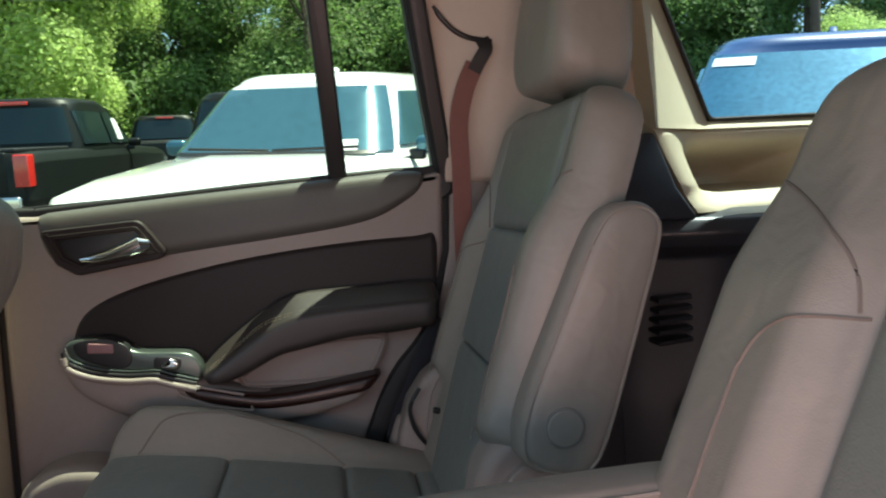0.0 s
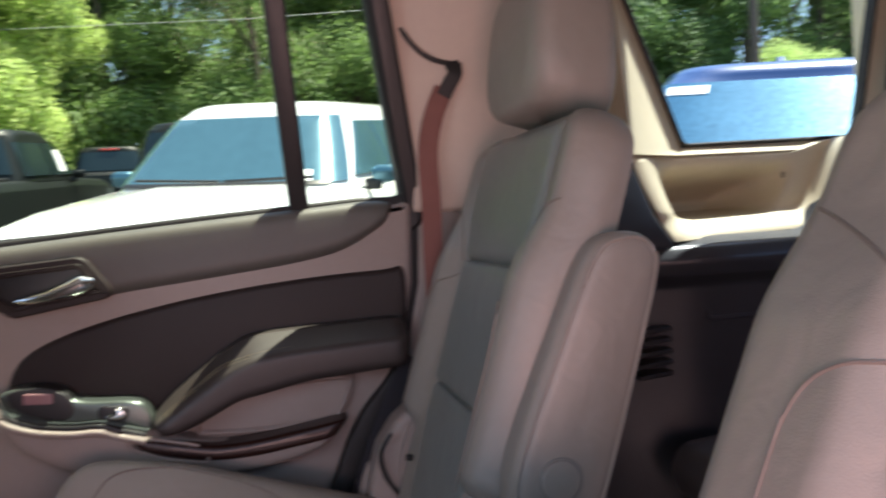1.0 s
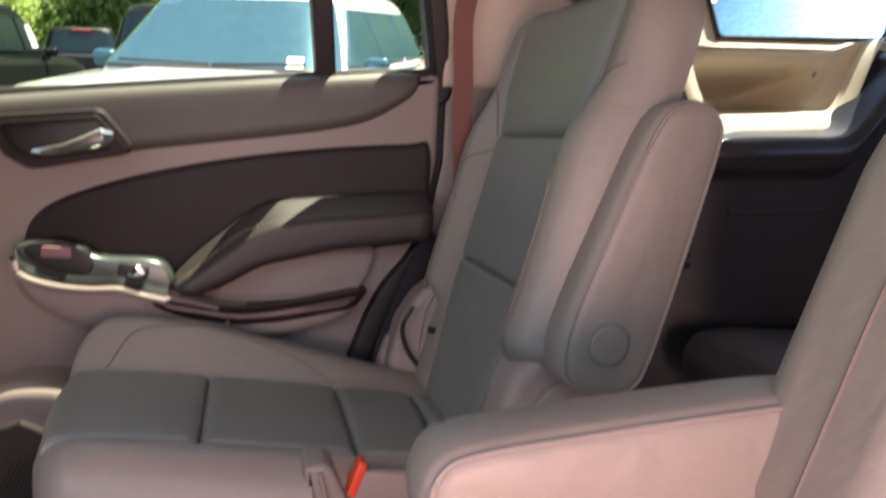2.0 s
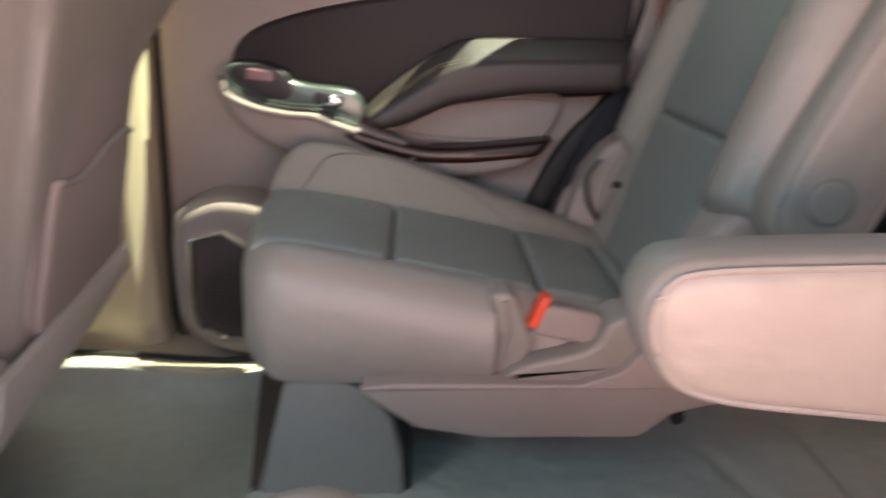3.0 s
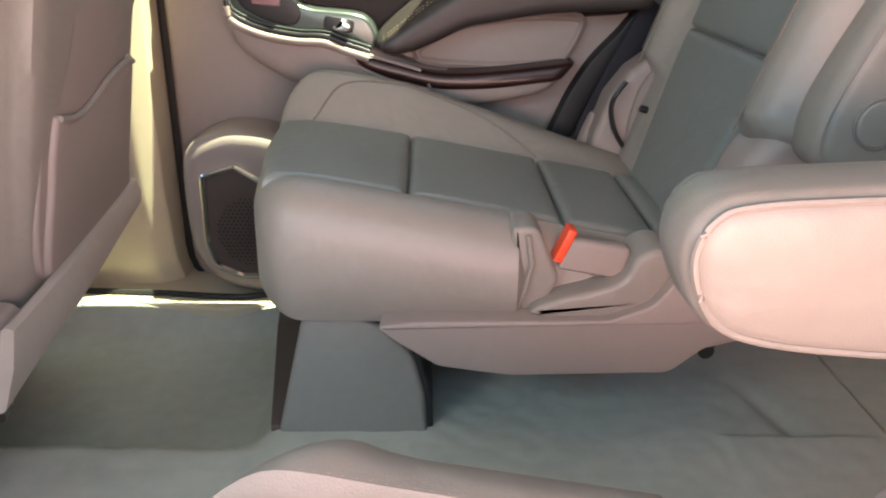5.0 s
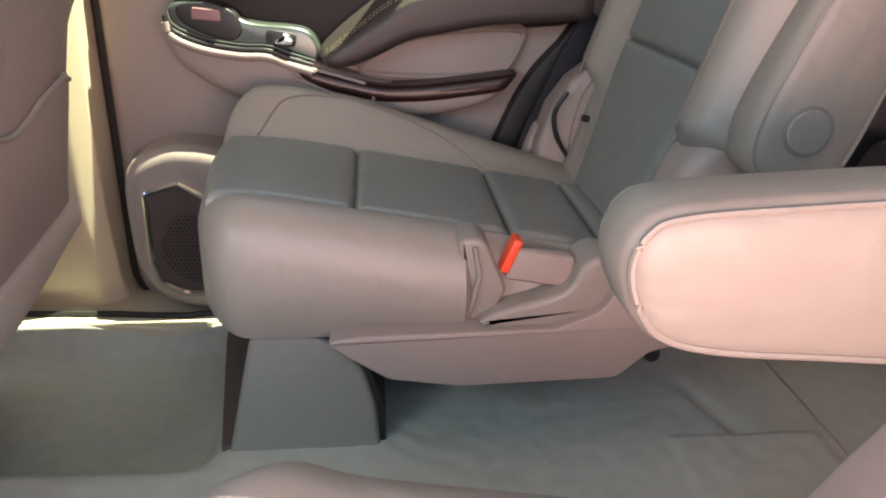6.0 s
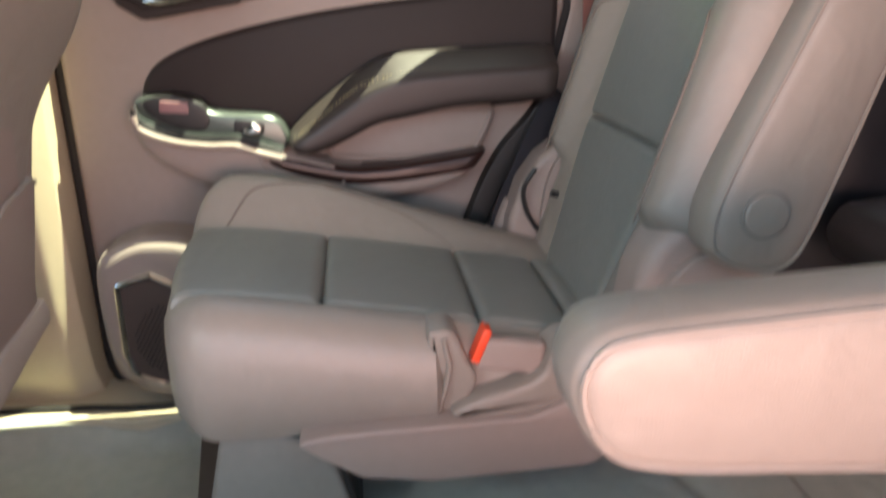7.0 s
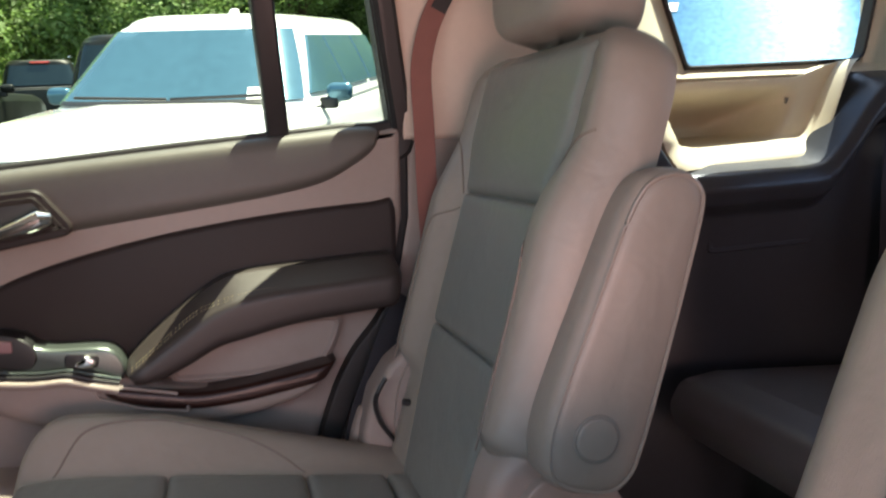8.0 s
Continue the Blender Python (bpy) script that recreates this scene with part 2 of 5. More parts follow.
def tube(name, path, r, mat, parent=None, label="", n=8, flat=1.0):
    rings = []
    for i, p in enumerate(path):
        a, b = Vector(path[max(i - 1, 0)]), Vector(path[min(i + 1, len(path) - 1)])
        d = (b - a).normalized()
        up = Vector((0, 0, 1)) if abs(d.z) < 0.9 else Vector((0, 1, 0))
        u = d.cross(up).normalized()
        w = u.cross(d)
        ri = r[i] if isinstance(r, (list, tuple)) else r
        rings.append([Vector(p) + (u * math.cos(2 * math.pi * k / n) * flat + w * math.sin(2 * math.pi * k / n)) * ri for k in range(n)])
    return loft(name, rings, mat, parent, label)


def block(name, lo, hi, mat, parent=None, label="", r=0.006, m=None):
    """A box with rounded edges all round."""
    loop = fillet([(lo[0], lo[1]), (hi[0], lo[1]), (hi[0], hi[1]), (lo[0], hi[1])], r, 3)
    return plate(name, loop, lo[2], hi[2], mat, parent, label, edge=min(r, (hi[2] - lo[2]) * 0.45), put=xy, both=True, m=m, seg=3)


def step(a, b, x):
    s = min(1, max(0, (x - a) / (b - a)))
    return s * s * (3 - 2 * s)


def stitches(name, path, parent, mat, length=0.0045, gap=0.0022, r=0.00055, label=""):
    """A row of short threads along a path, each a little proud of the cover."""
    verts, faces, left, pts = [], [], 0.0, [Vector(p) for p in path]
    for a, b in zip(pts, pts[1:]):
        d = (b - a)
        total = d.length
        d.normalize()
        u = d.cross(Vector((0.3, 0.2, 1))).normalized()
        w = d.cross(u)
        s = left
        while s + length < total:
            k = len(verts)
            for q, rr in ((s, 0.3), (s + length * 0.3, 1), (s + length * 0.7, 1), (s + length, 0.3)):
                verts += [tuple(a + d * q + (u * x + w * y) * r * rr) for x, y in ((1, 1), (-1, 1), (-1, -1), (1, -1))]
            for j in range(3):
                faces += [[k + j * 4 + i, k + j * 4 + (i + 1) % 4, k + j * 4 + 4 + (i + 1) % 4, k + j * 4 + 4 + i] for i in range(4)]
            faces += [[k, k + 1, k + 2, k + 3], [k + 12, k + 13, k + 14, k + 15]]
            s += length + gap
        left = max(0.0, s - total)
    ob = finish(name, verts, faces, mat, parent, label, smooth=False)
    ob["kind"] = "stuff"
    return ob


def band(name, upper, lower, d0, d1, mat, parent=None, label="", r=0.01, lean=0.0, n=36, seg=5, shoulder=0.0):
    """A bar between two curves that run the same way: its section is a rounded box from d0 (back) to d1 (front)."""
    def even(pts):
        p = np.array(flow(pts, 10, False))
        s = np.r_[0, np.cumsum(np.linalg.norm(np.diff(p, axis=0), axis=1))]
        q = np.linspace(0, s[-1], n)
        return np.stack([np.interp(q, s, p[:, k]) for k in (0, 1)], 1)

    up, low, rings = even(upper), even(lower), []
    for k in range(n):
        e = min(k, n - 1 - k) / 2.0
        f = math.sqrt(max(0.02, 1 - (1 - min(1, e)) ** 2)) if e < 1 else 1.0
        a, b = up[k], low[k]
        c = (a + b) / 2
        a, b = c + (a - c) * (0.5 + 0.5 * f), c + (b - c) * (0.5 + 0.5 * f)
        h = np.linalg.norm(a - b)
        front = d0 + (d1 - d0) * (0.55 + 0.45 * f)
        rr = min(r, h * 0.46, abs(front - d0) * 0.9)
        if shoulder:
            corners = [(d0, 0.0), (front, 0.0), (front, h * shoulder), (front + lean, h), (d0, h)]
            sec = fillet(corners, [0.0005, rr, rr, rr * 0.6, 0.0005], seg)
        else:
            corners = [(d0, 0.0), (front, 0.0), (front + lean, h), (d0, h)]
            sec = fillet(corners, [0.0005, rr, rr, 0.0005], seg)
        rings.append([(b[0] + (a[0] - b[0]) * z / h, y, b[1] + (a[1] - b[1]) * z / h) for y, z in sec])
    return loft(name, rings, mat, parent, label)


# ---- the car's shell ----
RISE = 0.09  # the floor under the seats lies this much above the foot well


def carpet_floor():
    """One carpet sheet: foot wells in front of the middle seats, a raised floor under them, a step down behind."""
    xs = np.r_[np.linspace(-1.4, -0.8, 8), np.linspace(-0.78, -0.10, 70), np.linspace(-0.08, 0.62, 120), np.linspace(0.63, 0.684, 8), np.linspace(0.686, 0.708, 16), np.linspace(0.712, 1.02, 40), np.linspace(1.06, 1.9, 8)]
    ys = np.r_[np.linspace(-0.90, -0.32, 40), np.linspace(-0.31, 0.42, 150), np.linspace(0.43, 0.80, 30), np.linspace(0.82, 0.90, 4)]

    def height(x, y):
        well = max(step(0.15, 0.27, y), step(-0.21, -0.33, y)) * (1 - step(-0.235, -0.165, x))
        z = RISE * (1 - well) - 0.012 * step(0.693, 0.703, x) - 0.10 * step(0.90, 1.00, x)
        z += 0.038 * step(0.60, 0.675, y) * (1 - step(-0.235, -0.165, x))
        z -= 0.018 * math.exp(-((x - 0.697) / 0.0045) ** 2)
        # a sewn panel with a raised edge, and the slot beside it
        z += 0.006 * step(0.444, 0.454, x) * (1 - step(0.186, 0.196, y)) * (1 - step(0.66, 0.68, x))
        z -= 0.012 * math.exp(-((x - 0.565 + 0.30 * (y - 0.20)) / 0.018) ** 2) * step(0.190, 0.205, y) * (1 - step(0.30, 0.37, y))
        z += 0.004 * noise.noise((x * 6, y * 6, 0)) + 0.0015 * noise.noise((x * 40, y * 40, 3))
        return z - 0.03 * step(0.77, 0.82, y) * (1 - step(0.5, 0.6, x))

    verts = [(x, y, height(x, y)) for x in xs for y in ys]
    n = len(ys)
    faces = [[i * n + j, i * n + j + 1, (i + 1) * n + j + 1, (i + 1) * n + j] for i in range(len(xs) - 1) for j in range(n - 1)]
    k = len(verts)
    verts += [(-1.4, -0.9, -0.12), (1.9, -0.9, -0.12), (1.9, 0.9, -0.12), (-1.4, 0.9, -0.12)]
    faces += [[k, k + 1, k + 2, k + 3]]
    ob = finish("floor", verts, faces, CARPET)
    return tagged(ob, "brushed grey-taupe car carpet with a recessed foot well", "floor", kind="structure")


carpet_floor()
tagged(block("floor_joint", (0.6925, -0.85, 0.05), (0.6995, 0.68, 0.079), RUBBER, r=0.002), "dark gap between two carpet panels", "floor joint", kind="structure")


def wall(name, loop, d0, d1, mat, label, put=xz, edge=0.01):
    return tagged(plate(name, loop, d0, d1, mat, edge=edge, put=put), label, "wall", kind="structure")


def holed(name, outer, hole, d0, d1, mat, label, put=xz):
    """A wall with an opening through it, built as a bridge between two outlines with as many points."""
    n = len(outer)
    rings = [(outer, d0), (outer, d1), (hole, d1), (hole, d0)]
    verts = [put(p, d) for ring, d in rings for p in ring]
    faces = [[r * n + i, r * n + (i + 1) % n, ((r + 1) % 4) * n + (i + 1) % n, ((r + 1) % 4) * n + i] for r in range(4) for i in range(n)]
    return tagged(finish(name, verts, faces, mat), label, "wall", kind="structure")


holed("wall_left_front", [(-1.4, -0.1), (-0.64, -0.1), (-0.64, 1.53), (-1.4, 1.53)], [(-1.33, 0.86), (-0.70, 0.86), (-0.70, 1.33), (-1.15, 1.33)], -1.02, -0.93, BEIGE, "beige trimmed front body side with a window opening")
holed("wall_left", [(-0.64, -0.1), (1.9, -0.1), (1.9, 1.53), (-0.64, 1.53)], [(-0.60, 0.0), (0.86, 0.0), (0.80, 1.33), (-0.50, 1.33)], -1.02, -0.93, BEIGE, "beige trimmed body side with an open doorway")
holed("wall_rear", [(-0.93, -0.1), (0.95, -0.1), (0.95, 1.53), (-0.93, 1.53)], [(-0.62, 0.95), (0.62, 0.95), (0.55, 1.32), (-0.55, 1.32)], 1.9, 1.96, QUARTER, "charcoal tailgate trim below the rear window", put=yz)
holed("wall_front", [(-0.93, -0.1), (0.95, -0.1), (0.95, 1.53), (-0.93, 1.53)], [(-0.70, 0.88), (0.70, 0.88), (0.64, 1.34), (-0.64, 1.34)], -1.46, -1.40, QUARTER, "dark dashboard bulkhead below the windscreen", put=yz)
tagged(plate("ceiling", fillet([(-1.46, -1.0), (1.96, -1.0), (1.96, 0.66), (-1.46, 0.66)], 0.05), 1.57, 1.51, LINER, edge=0.02, put=xy), "pale woven headliner", "ceiling", kind="structure")

# ---- far side: B-pillar, C-pillar and quarter trim ----
def pillar_b():
    """Lower centre pillar trim, its rear face turned towards the door opening."""
    rings = []
    for z, x0, x1, yf in ((-0.03, -0.74, -0.462, 0.770), (0.02, -0.735, -0.464, 0.765), (0.10, -0.70, -0.470, 0.728), (0.25, -0.675, -0.474, 0.714), (0.45, -0.66, -0.474, 0.708), (0.70, -0.65, -0.472, 0.715), (0.95, -0.64, -0.468, 0.758), (1.20, -0.62, -0.455, 0.70), (1.52, -0.60, -0.42, 0.62)):
        sec = fillet([(x0, 0.86), (x0, yf), (x1 - 0.035, yf), (x1, yf + 0.030), (x1, 0.86)], [0, 0.03, 0.03, 0.01, 0], 4)
        rings.append([xy(p, z) for p in sec])
    return tagged(loft("trim_pillar", rings, CREAM), "beige plastic centre pillar trim beside the front seat", "pillar trim", kind="structure")


pillar_b()
wall("wall_right_front", [(-1.4, -0.1), (-0.62, -0.1), (-0.62, 1.53), (-1.4, 1.53)], 0.95, 0.86, BEIGE, "beige trim ahead of the centre pillar")
sill = plate("sill_trim", fillet([(-0.80, 0.690), (-0.65, 0.683), (-0.545, 0.680), (-0.445, 0.659), (-0.36, 0.643), (-0.297, 0.657), (-0.245, 0.692), (-0.15, 0.700), (0.36, 0.700), (0.36, 0.90), (-0.80, 0.90)], [0.01, 0.1, 0.1, 0.06, 0.05, 0.04, 0.03, 0.03, 0.01, 0.01, 0.01], 5), -0.10, 0.045, CREAM, edge=0.006, put=xy)
wall("wall_right_rocker", [(-0.62, -0.1), (0.30, -0.1), (0.30, 0.16), (-0.62, 0.16)], 0.97, 0.905, RUBBER, "dark body sill behind the door", edge=0.004)
tagged(sill, "pale plastic door sill strip along the carpet", "sill trim", kind="structure")

tagged(tube("trim_seal", [(-0.74, 0.711, 0.049), (-0.60, 0.706, 0.050), (-0.47, 0.698, 0.051), (-0.40, 0.690, 0.050), (-0.33, 0.686, 0.050), (-0.26, 0.702, 0.050)], 0.006, RUBBER, n=6), "black rubber line along the sill", "seal", kind="structure")

# C-pillar: pale above, grey-brown below, between the door and the quarter window
c_loop = fillet([(0.475, 0.905), (0.46, 1.08), (0.415, 1.32), (0.40, 1.53), (0.800, 1.53), (0.845, 1.30), (0.925, 1.065), (0.945, 1.0), (0.945, 0.905)], [0, 0.02, 0, 0, 0, 0, 0, 0.02, 0], 4)
wall("wall_right_pillar", c_loop, 0.885, 0.80, BEIGE, "pale beige upper pillar trim with a belt guide", edge=0.02, put=xz_lean)
wall("wall_right_lower", fillet([(0.20, -0.1), (0.23, 0.20), (0.29, 0.37), (0.36, 0.50), (0.43, 0.58), (0.47, 0.76), (0.485, 0.925), (1.03, 0.925), (1.06, 0.82), (1.06, -0.1)], 0.02, 4), 0.95, 0.815, PLASTIC, "grey-brown lower pillar trim", edge=0.015)

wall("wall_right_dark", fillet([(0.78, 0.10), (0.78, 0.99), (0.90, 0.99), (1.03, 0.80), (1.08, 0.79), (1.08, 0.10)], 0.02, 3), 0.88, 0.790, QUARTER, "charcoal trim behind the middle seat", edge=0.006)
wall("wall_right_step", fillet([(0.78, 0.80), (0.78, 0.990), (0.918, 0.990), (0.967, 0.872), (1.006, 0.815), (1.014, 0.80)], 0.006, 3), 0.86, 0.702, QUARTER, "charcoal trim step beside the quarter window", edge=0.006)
# quarter panel: cream surround with a scooped recess below the glass, charcoal below


def bridge(name, a, b, da, db, d_out, mat, label, category):
    n = len(a)
    das = da if isinstance(da, list) else [da] * n
    verts = [xz_lean(p, d_out) for p in a] + [xz_lean(p, d) for p, d in zip(a, das)] + [xz_lean(p, db) for p in b] + [xz_lean(p, d_out) for p in b]
    faces = [[r * n + i, r * n + (i + 1) % n, ((r + 1) % 4) * n + (i + 1) % n, ((r + 1) % 4) * n + i] for r in range(4) for i in range(n)]
    return tagged(finish(name, verts, faces, mat), label, category, kind="structure")


def quarter_surround():
    """Cream trim from the glass down to the ledge: it scoops outwards below the glass and comes back in at the ledge."""
    xs = np.linspace(0.915, 1.50, 54)
    ts = np.linspace(0, 1, 34)
    verts, faces = [], []
    for x in xs:
        s = (x - 0.915) / 0.585
        top = 1.022
        low = 0.812 + 0.014 * s + 0.20 * step(0.72, 0.97, s)
        for t in ts:
            e = 0.90 - 0.34 * t
            scoop = 0.19 * step(0.10, 0.20, s) * (1 - step(e - 0.16, e, s))
            y = 0.832 - 0.046 * step(0.0, 0.16, t) + scoop * step(0.20, 0.66, t) * (1 - step(0.73, 0.80, t)) - 0.050 * step(0.74, 1.0, t) - 0.080 * (1 - step(0.0, 0.24, s)) * (1 - 0.6 * step(0.7, 1.0, t))
            verts.append((x + 0.10 * t ** 1.3 * (1 - s), y, top + (low - top) * t))
    n = len(ts)
    faces += [[i * n + j, i * n + j + 1, (i + 1) * n + j + 1, (i + 1) * n + j] for i in range(len(xs) - 1) for j in range(n - 1)]
    k = len(verts)
    verts += [(x, 1.02, z) for x, _, z in verts]
    edge = [i * n for i in range(len(xs))] + [(len(xs) - 1) * n + j for j in range(1, n)] + [i * n + n - 1 for i in range(len(xs) - 2, -1, -1)] + [j for j in range(n - 2, 0, -1)]
    faces += [[a, b, b + k, a + k] for a, b in zip(edge, edge[1:] + edge[:1])]
    faces += [[k + i for i in edge]]
    return tagged(finish("wall_right_quarter", verts, faces, CREAM), "cream plastic surround with a scooped recess below the quarter window", "quarter trim", kind="structure")


quarter_surround()
bridge("trim_quarter_window", [(0.800, 1.53), (1.70, 1.53), (1.68, 1.0), (1.075, 1.0), (0.922, 1.0)], [(0.885, 1.40), (1.545, 1.40), (1.562, 1.022), (1.115, 1.0183), (1.098, 1.018)], [0.705, 0.802, 0.802, 0.802, 0.712], 0.832, 0.853, CREAM, "cream frame round the quarter window", "window trim")
q_ring = fillet([(0.885, 1.40), (1.545, 1.40), (1.562, 1.022), (1.098, 1.018)], 0.03, 5)
window_q = thing("window_2", "dark-edged fixed quarter window behind the middle seats", "window", (1.3, 0.84, 1.02), kind="structure")
window_q.matrix_world = pose(0, 0, 0)
rim("window_seal", q_ring, 0.009, 0.855, 0.824, RUBBER, window_q, "black rubber seal", put=xz_lean)
plate("pane", q_ring, 0.850, 0.846, GLASS_Q, window_q, edge=0.0005, put=xz_lean)


def lower_quarter():
    """Charcoal side trim below the cream surround: a shelf, an inset panel and a run of vent slats."""
    q = thing("quarter_panel", "charcoal moulded side trim with a shelf, inset panel and vent", "side trim", kind="structure")
    prof = [(0.90, 0.838), (0.765, 0.828), (0.676, 0.802), (0.658, 0.772), (0.672, 0.740), (0.705, 0.715), (0.715, 0.55), (0.710, 0.40), (0.700, 0.10), (0.700, -0.1), (0.90, -0.1)]
    sec = fillet(prof, [0, 0.03, 0.03, 0.02, 0.02, 0.02, 0, 0, 0, 0, 0], 4)
    rings = []
    for x in np.linspace(0.86, 1.9, 40):
        lift = 0.17 * step(1.32, 1.52, x)
        lean = 0.06 * (1 - step(0.86, 1.12, x))
        rings.append([(x, p[0] + lean + (0.02 if p[1] < 0.7 else 0), p[1] + (lift if p[1] > 0.7 else 0)) for p in sec])
    loft("body", rings, QUARTER, q)
    loop = fillet([(1.085, 0.635), (1.085, 0.705), (1.164, 0.735), (1.306, 0.744), (1.378, 0.741), (1.350, 0.650), (1.335, 0.635)], 0.015, 4)
    rim("panel_frame", loop, 0.014, 0.76, 0.716, QUARTER, q, "raised charcoal frame")
    plate("inset_panel", inset(loop, 0.014), 0.76, 0.738, BLACK, q, "darker inset panel", edge=0.004)
    for i in range(5):
        plate("vent_slat", fillet([(0.925, 0.615 - i * 0.024), (1.005, 0.622 - i * 0.024), (1.005, 0.633 - i * 0.024), (0.925, 0.626 - i * 0.024)], 0.003, 2), 0.79, 0.722, BLACK, q, edge=0.003)
    tube("coat_hook", [(1.345, 0.85, 0.957), (1.345, 0.805, 0.955), (1.345, 0.797, 0.948), (1.345, 0.800, 0.938)], [0.0055, 0.0045, 0.0045, 0.003], PLASTIC_DK, q, "small dark hook", n=8)
    return q


lower_quarter()
wall("wall_right_rear", [(1.60, -0.1), (1.9, -0.1), (1.9, 1.53), (1.60, 1.53)], 0.858, 0.80, CREAM, "cream rear pillar trim")
tagged(plate("wall_right_top", fillet([(-0.62, 0.52), (0.42, 0.52), (0.42, 0.725), (0.30, 0.735), (0.16, 0.752), (-0.10, 0.752), (-0.62, 0.750)], 0.02), 1.53, 1.475, LINER, edge=0.01, put=xy), "pale roof rail trim above the door", "wall", kind="structure")


# ---- the far rear door ----
def far_door():
    d = thing("door_1", "closed rear car door with taupe panel, dark vinyl inset and wood trim", "car door", (0, 0.86, 0.02), kind="structure")
    d.matrix_world = pose(0, 0, 0)
    panel = fillet([(-0.452, 0.02), (-0.455, 0.884), (-0.38, 0.880), (0.05, 0.911), (0.36, 0.929), (0.43, 0.928), (0.470, 0.935), (0.462, 0.76), (0.415, 0.57), (0.345, 0.50), (0.275, 0.37), (0.215, 0.20), (0.195, 0.02)], [0.09, 0.02, 0.01, 0, 0, 0, 0.012, 0.05, 0.04, 0.03, 0.03, 0.02, 0.05], 6)
    plate("door_panel", panel, 0.90, 0.800, PLASTIC, d, edge=0.016)
    plate("door_seal", inset(panel, -0.017), 0.90, 0.814, RUBBER, d, "black rubber edge seal", edge=0.008)
    # upper pad with the ledge under the glass
    band("upper_pad", [(-0.385, 0.884), (-0.20, 0.899), (0.05, 0.917), (0.25, 0.930), (0.38, 0.938), (0.440, 0.932)], [(-0.362, 0.800), (-0.30, 0.757), (-0.22, 0.765), (-0.12, 0.784), (0.10, 0.806), (0.24, 0.822), (0.33, 0.843), (0.418, 0.892)], 0.845, 0.780, PAD, d, "soft grey vinyl pad under the window", r=0.034, lean=0.006, n=50, seg=7)
    # pull handle in its bezel
    bez = fillet([(-0.362, 0.851), (-0.165, 0.864), (-0.108, 0.784), (-0.292, 0.756), (-0.332, 0.782)], [0.012, 0.03, 0.02, 0.03, 0.02], 6)
    rim("handle_bezel", bez, 0.022, 0.80, 0.764, VINYL, d, "charcoal bezel", edge=0.003)
    rim("bezel_ring", inset(bez, 0.012), 0.004, 0.78, 0.7625, VINYL, d, "fine dark ring", edge=0.0015)
    plate("handle_cup", fillet([(-0.345, 0.838), (-0.175, 0.849), (-0.128, 0.790), (-0.288, 0.769), (-0.318, 0.788)], 0.012, 5), 0.80, 0.7765, BLACK, d, "dark handle cup", edge=0.001)
    pull = [(-0.285, 0.770, 0.788), (-0.26, 0.760, 0.789), (-0.225, 0.754, 0.794), (-0.19, 0.750, 0.803), (-0.165, 0.750, 0.812), (-0.152, 0.758, 0.812)]
    tube("door_handle", pull, [0.005, 0.009, 0.011, 0.016, 0.019, 0.013], CHROME, d, "bright chrome pull handle", n=12)
    # dark inset
    blk = flow([(-0.318, 0.615), (-0.308, 0.655), (-0.275, 0.688), (-0.205, 0.718), (-0.09, 0.747), (0.06, 0.772), (0.24, 0.789), (0.40, 0.795), (0.444, 0.793), (0.444, 0.70), (0.432, 0.605), (0.33, 0.585), (0.22, 0.58), (0.10, 0.56), (-0.04, 0.54), (-0.20, 0.56), (-0.30, 0.59)], 4)
    plate("vinyl_inset", blk, 0.81, 0.788, VINYL, d, "dark espresso vinyl inset", edge=0.012)
    # armrest
    arm_up = [(-0.066, 0.548), (-0.02, 0.592), (0.04, 0.638), (0.10, 0.678), (0.15, 0.692), (0.28, 0.697), (0.38, 0.700), (0.440, 0.700)]
    arm_low = [(-0.050, 0.526), (0.0, 0.530), (0.05, 0.550), (0.10, 0.574), (0.15, 0.584), (0.24, 0.600), (0.34, 0.606), (0.432, 0.612)]
    band("armrest", arm_up, arm_low, 0.80, 0.680, ARM_VINYL, d, "dark padded armrest with contrast stitching", r=0.020, lean=0.062, n=44, shoulder=0.63)
    for off in (0.0, 0.006):
        line = flow([(-0.045, 0.551), (0.022, 0.603), (0.061, 0.632), (0.094, 0.647), (0.166, 0.661), (0.28, 0.666), (0.40, 0.668)], 6, False)
        stitches("stitching", [(x, 0.6915 + off, z + off * 0.74) for x, z in line], d, THREAD_Y, label="olive stitching")
    # switch pod
    pod_up = [(-0.322, 0.625), (-0.30, 0.608), (-0.25, 0.590), (-0.18, 0.572), (-0.10, 0.548), (-0.04, 0.520), (0.05, 0.492), (0.17, 0.486), (0.29, 0.500)]
    pod_low = [(-0.330, 0.585), (-0.312, 0.530), (-0.26, 0.487), (-0.18, 0.450), (-0.08, 0.428), (0.0, 0.422), (0.10, 0.425), (0.20, 0.440), (0.275, 0.465)]
    band("switch_pod", pod_up, pod_low, 0.80, 0.733, PLASTIC, d, "taupe moulded switch pod", r=0.030, lean=0.0, n=44, seg=7)
    sw = flow([(-0.316, 0.623), (-0.305, 0.590), (-0.255, 0.567), (-0.20, 0.557), (-0.15, 0.557), (-0.10, 0.544), (-0.066, 0.530), (-0.058, 0.556), (-0.085, 0.588), (-0.17, 0.597), (-0.20, 0.608), (-0.22, 0.624), (-0.28, 0.632)], 5)
    plate("switch_plate", sw, 0.79, 0.729, SATIN, d, "satin silver switch plate", edge=0.008)
    lip = flow([(-0.319, 0.602), (-0.309, 0.577), (-0.262, 0.556), (-0.20, 0.545), (-0.15, 0.543), (-0.112, 0.530), (-0.07, 0.517)], 6, False)
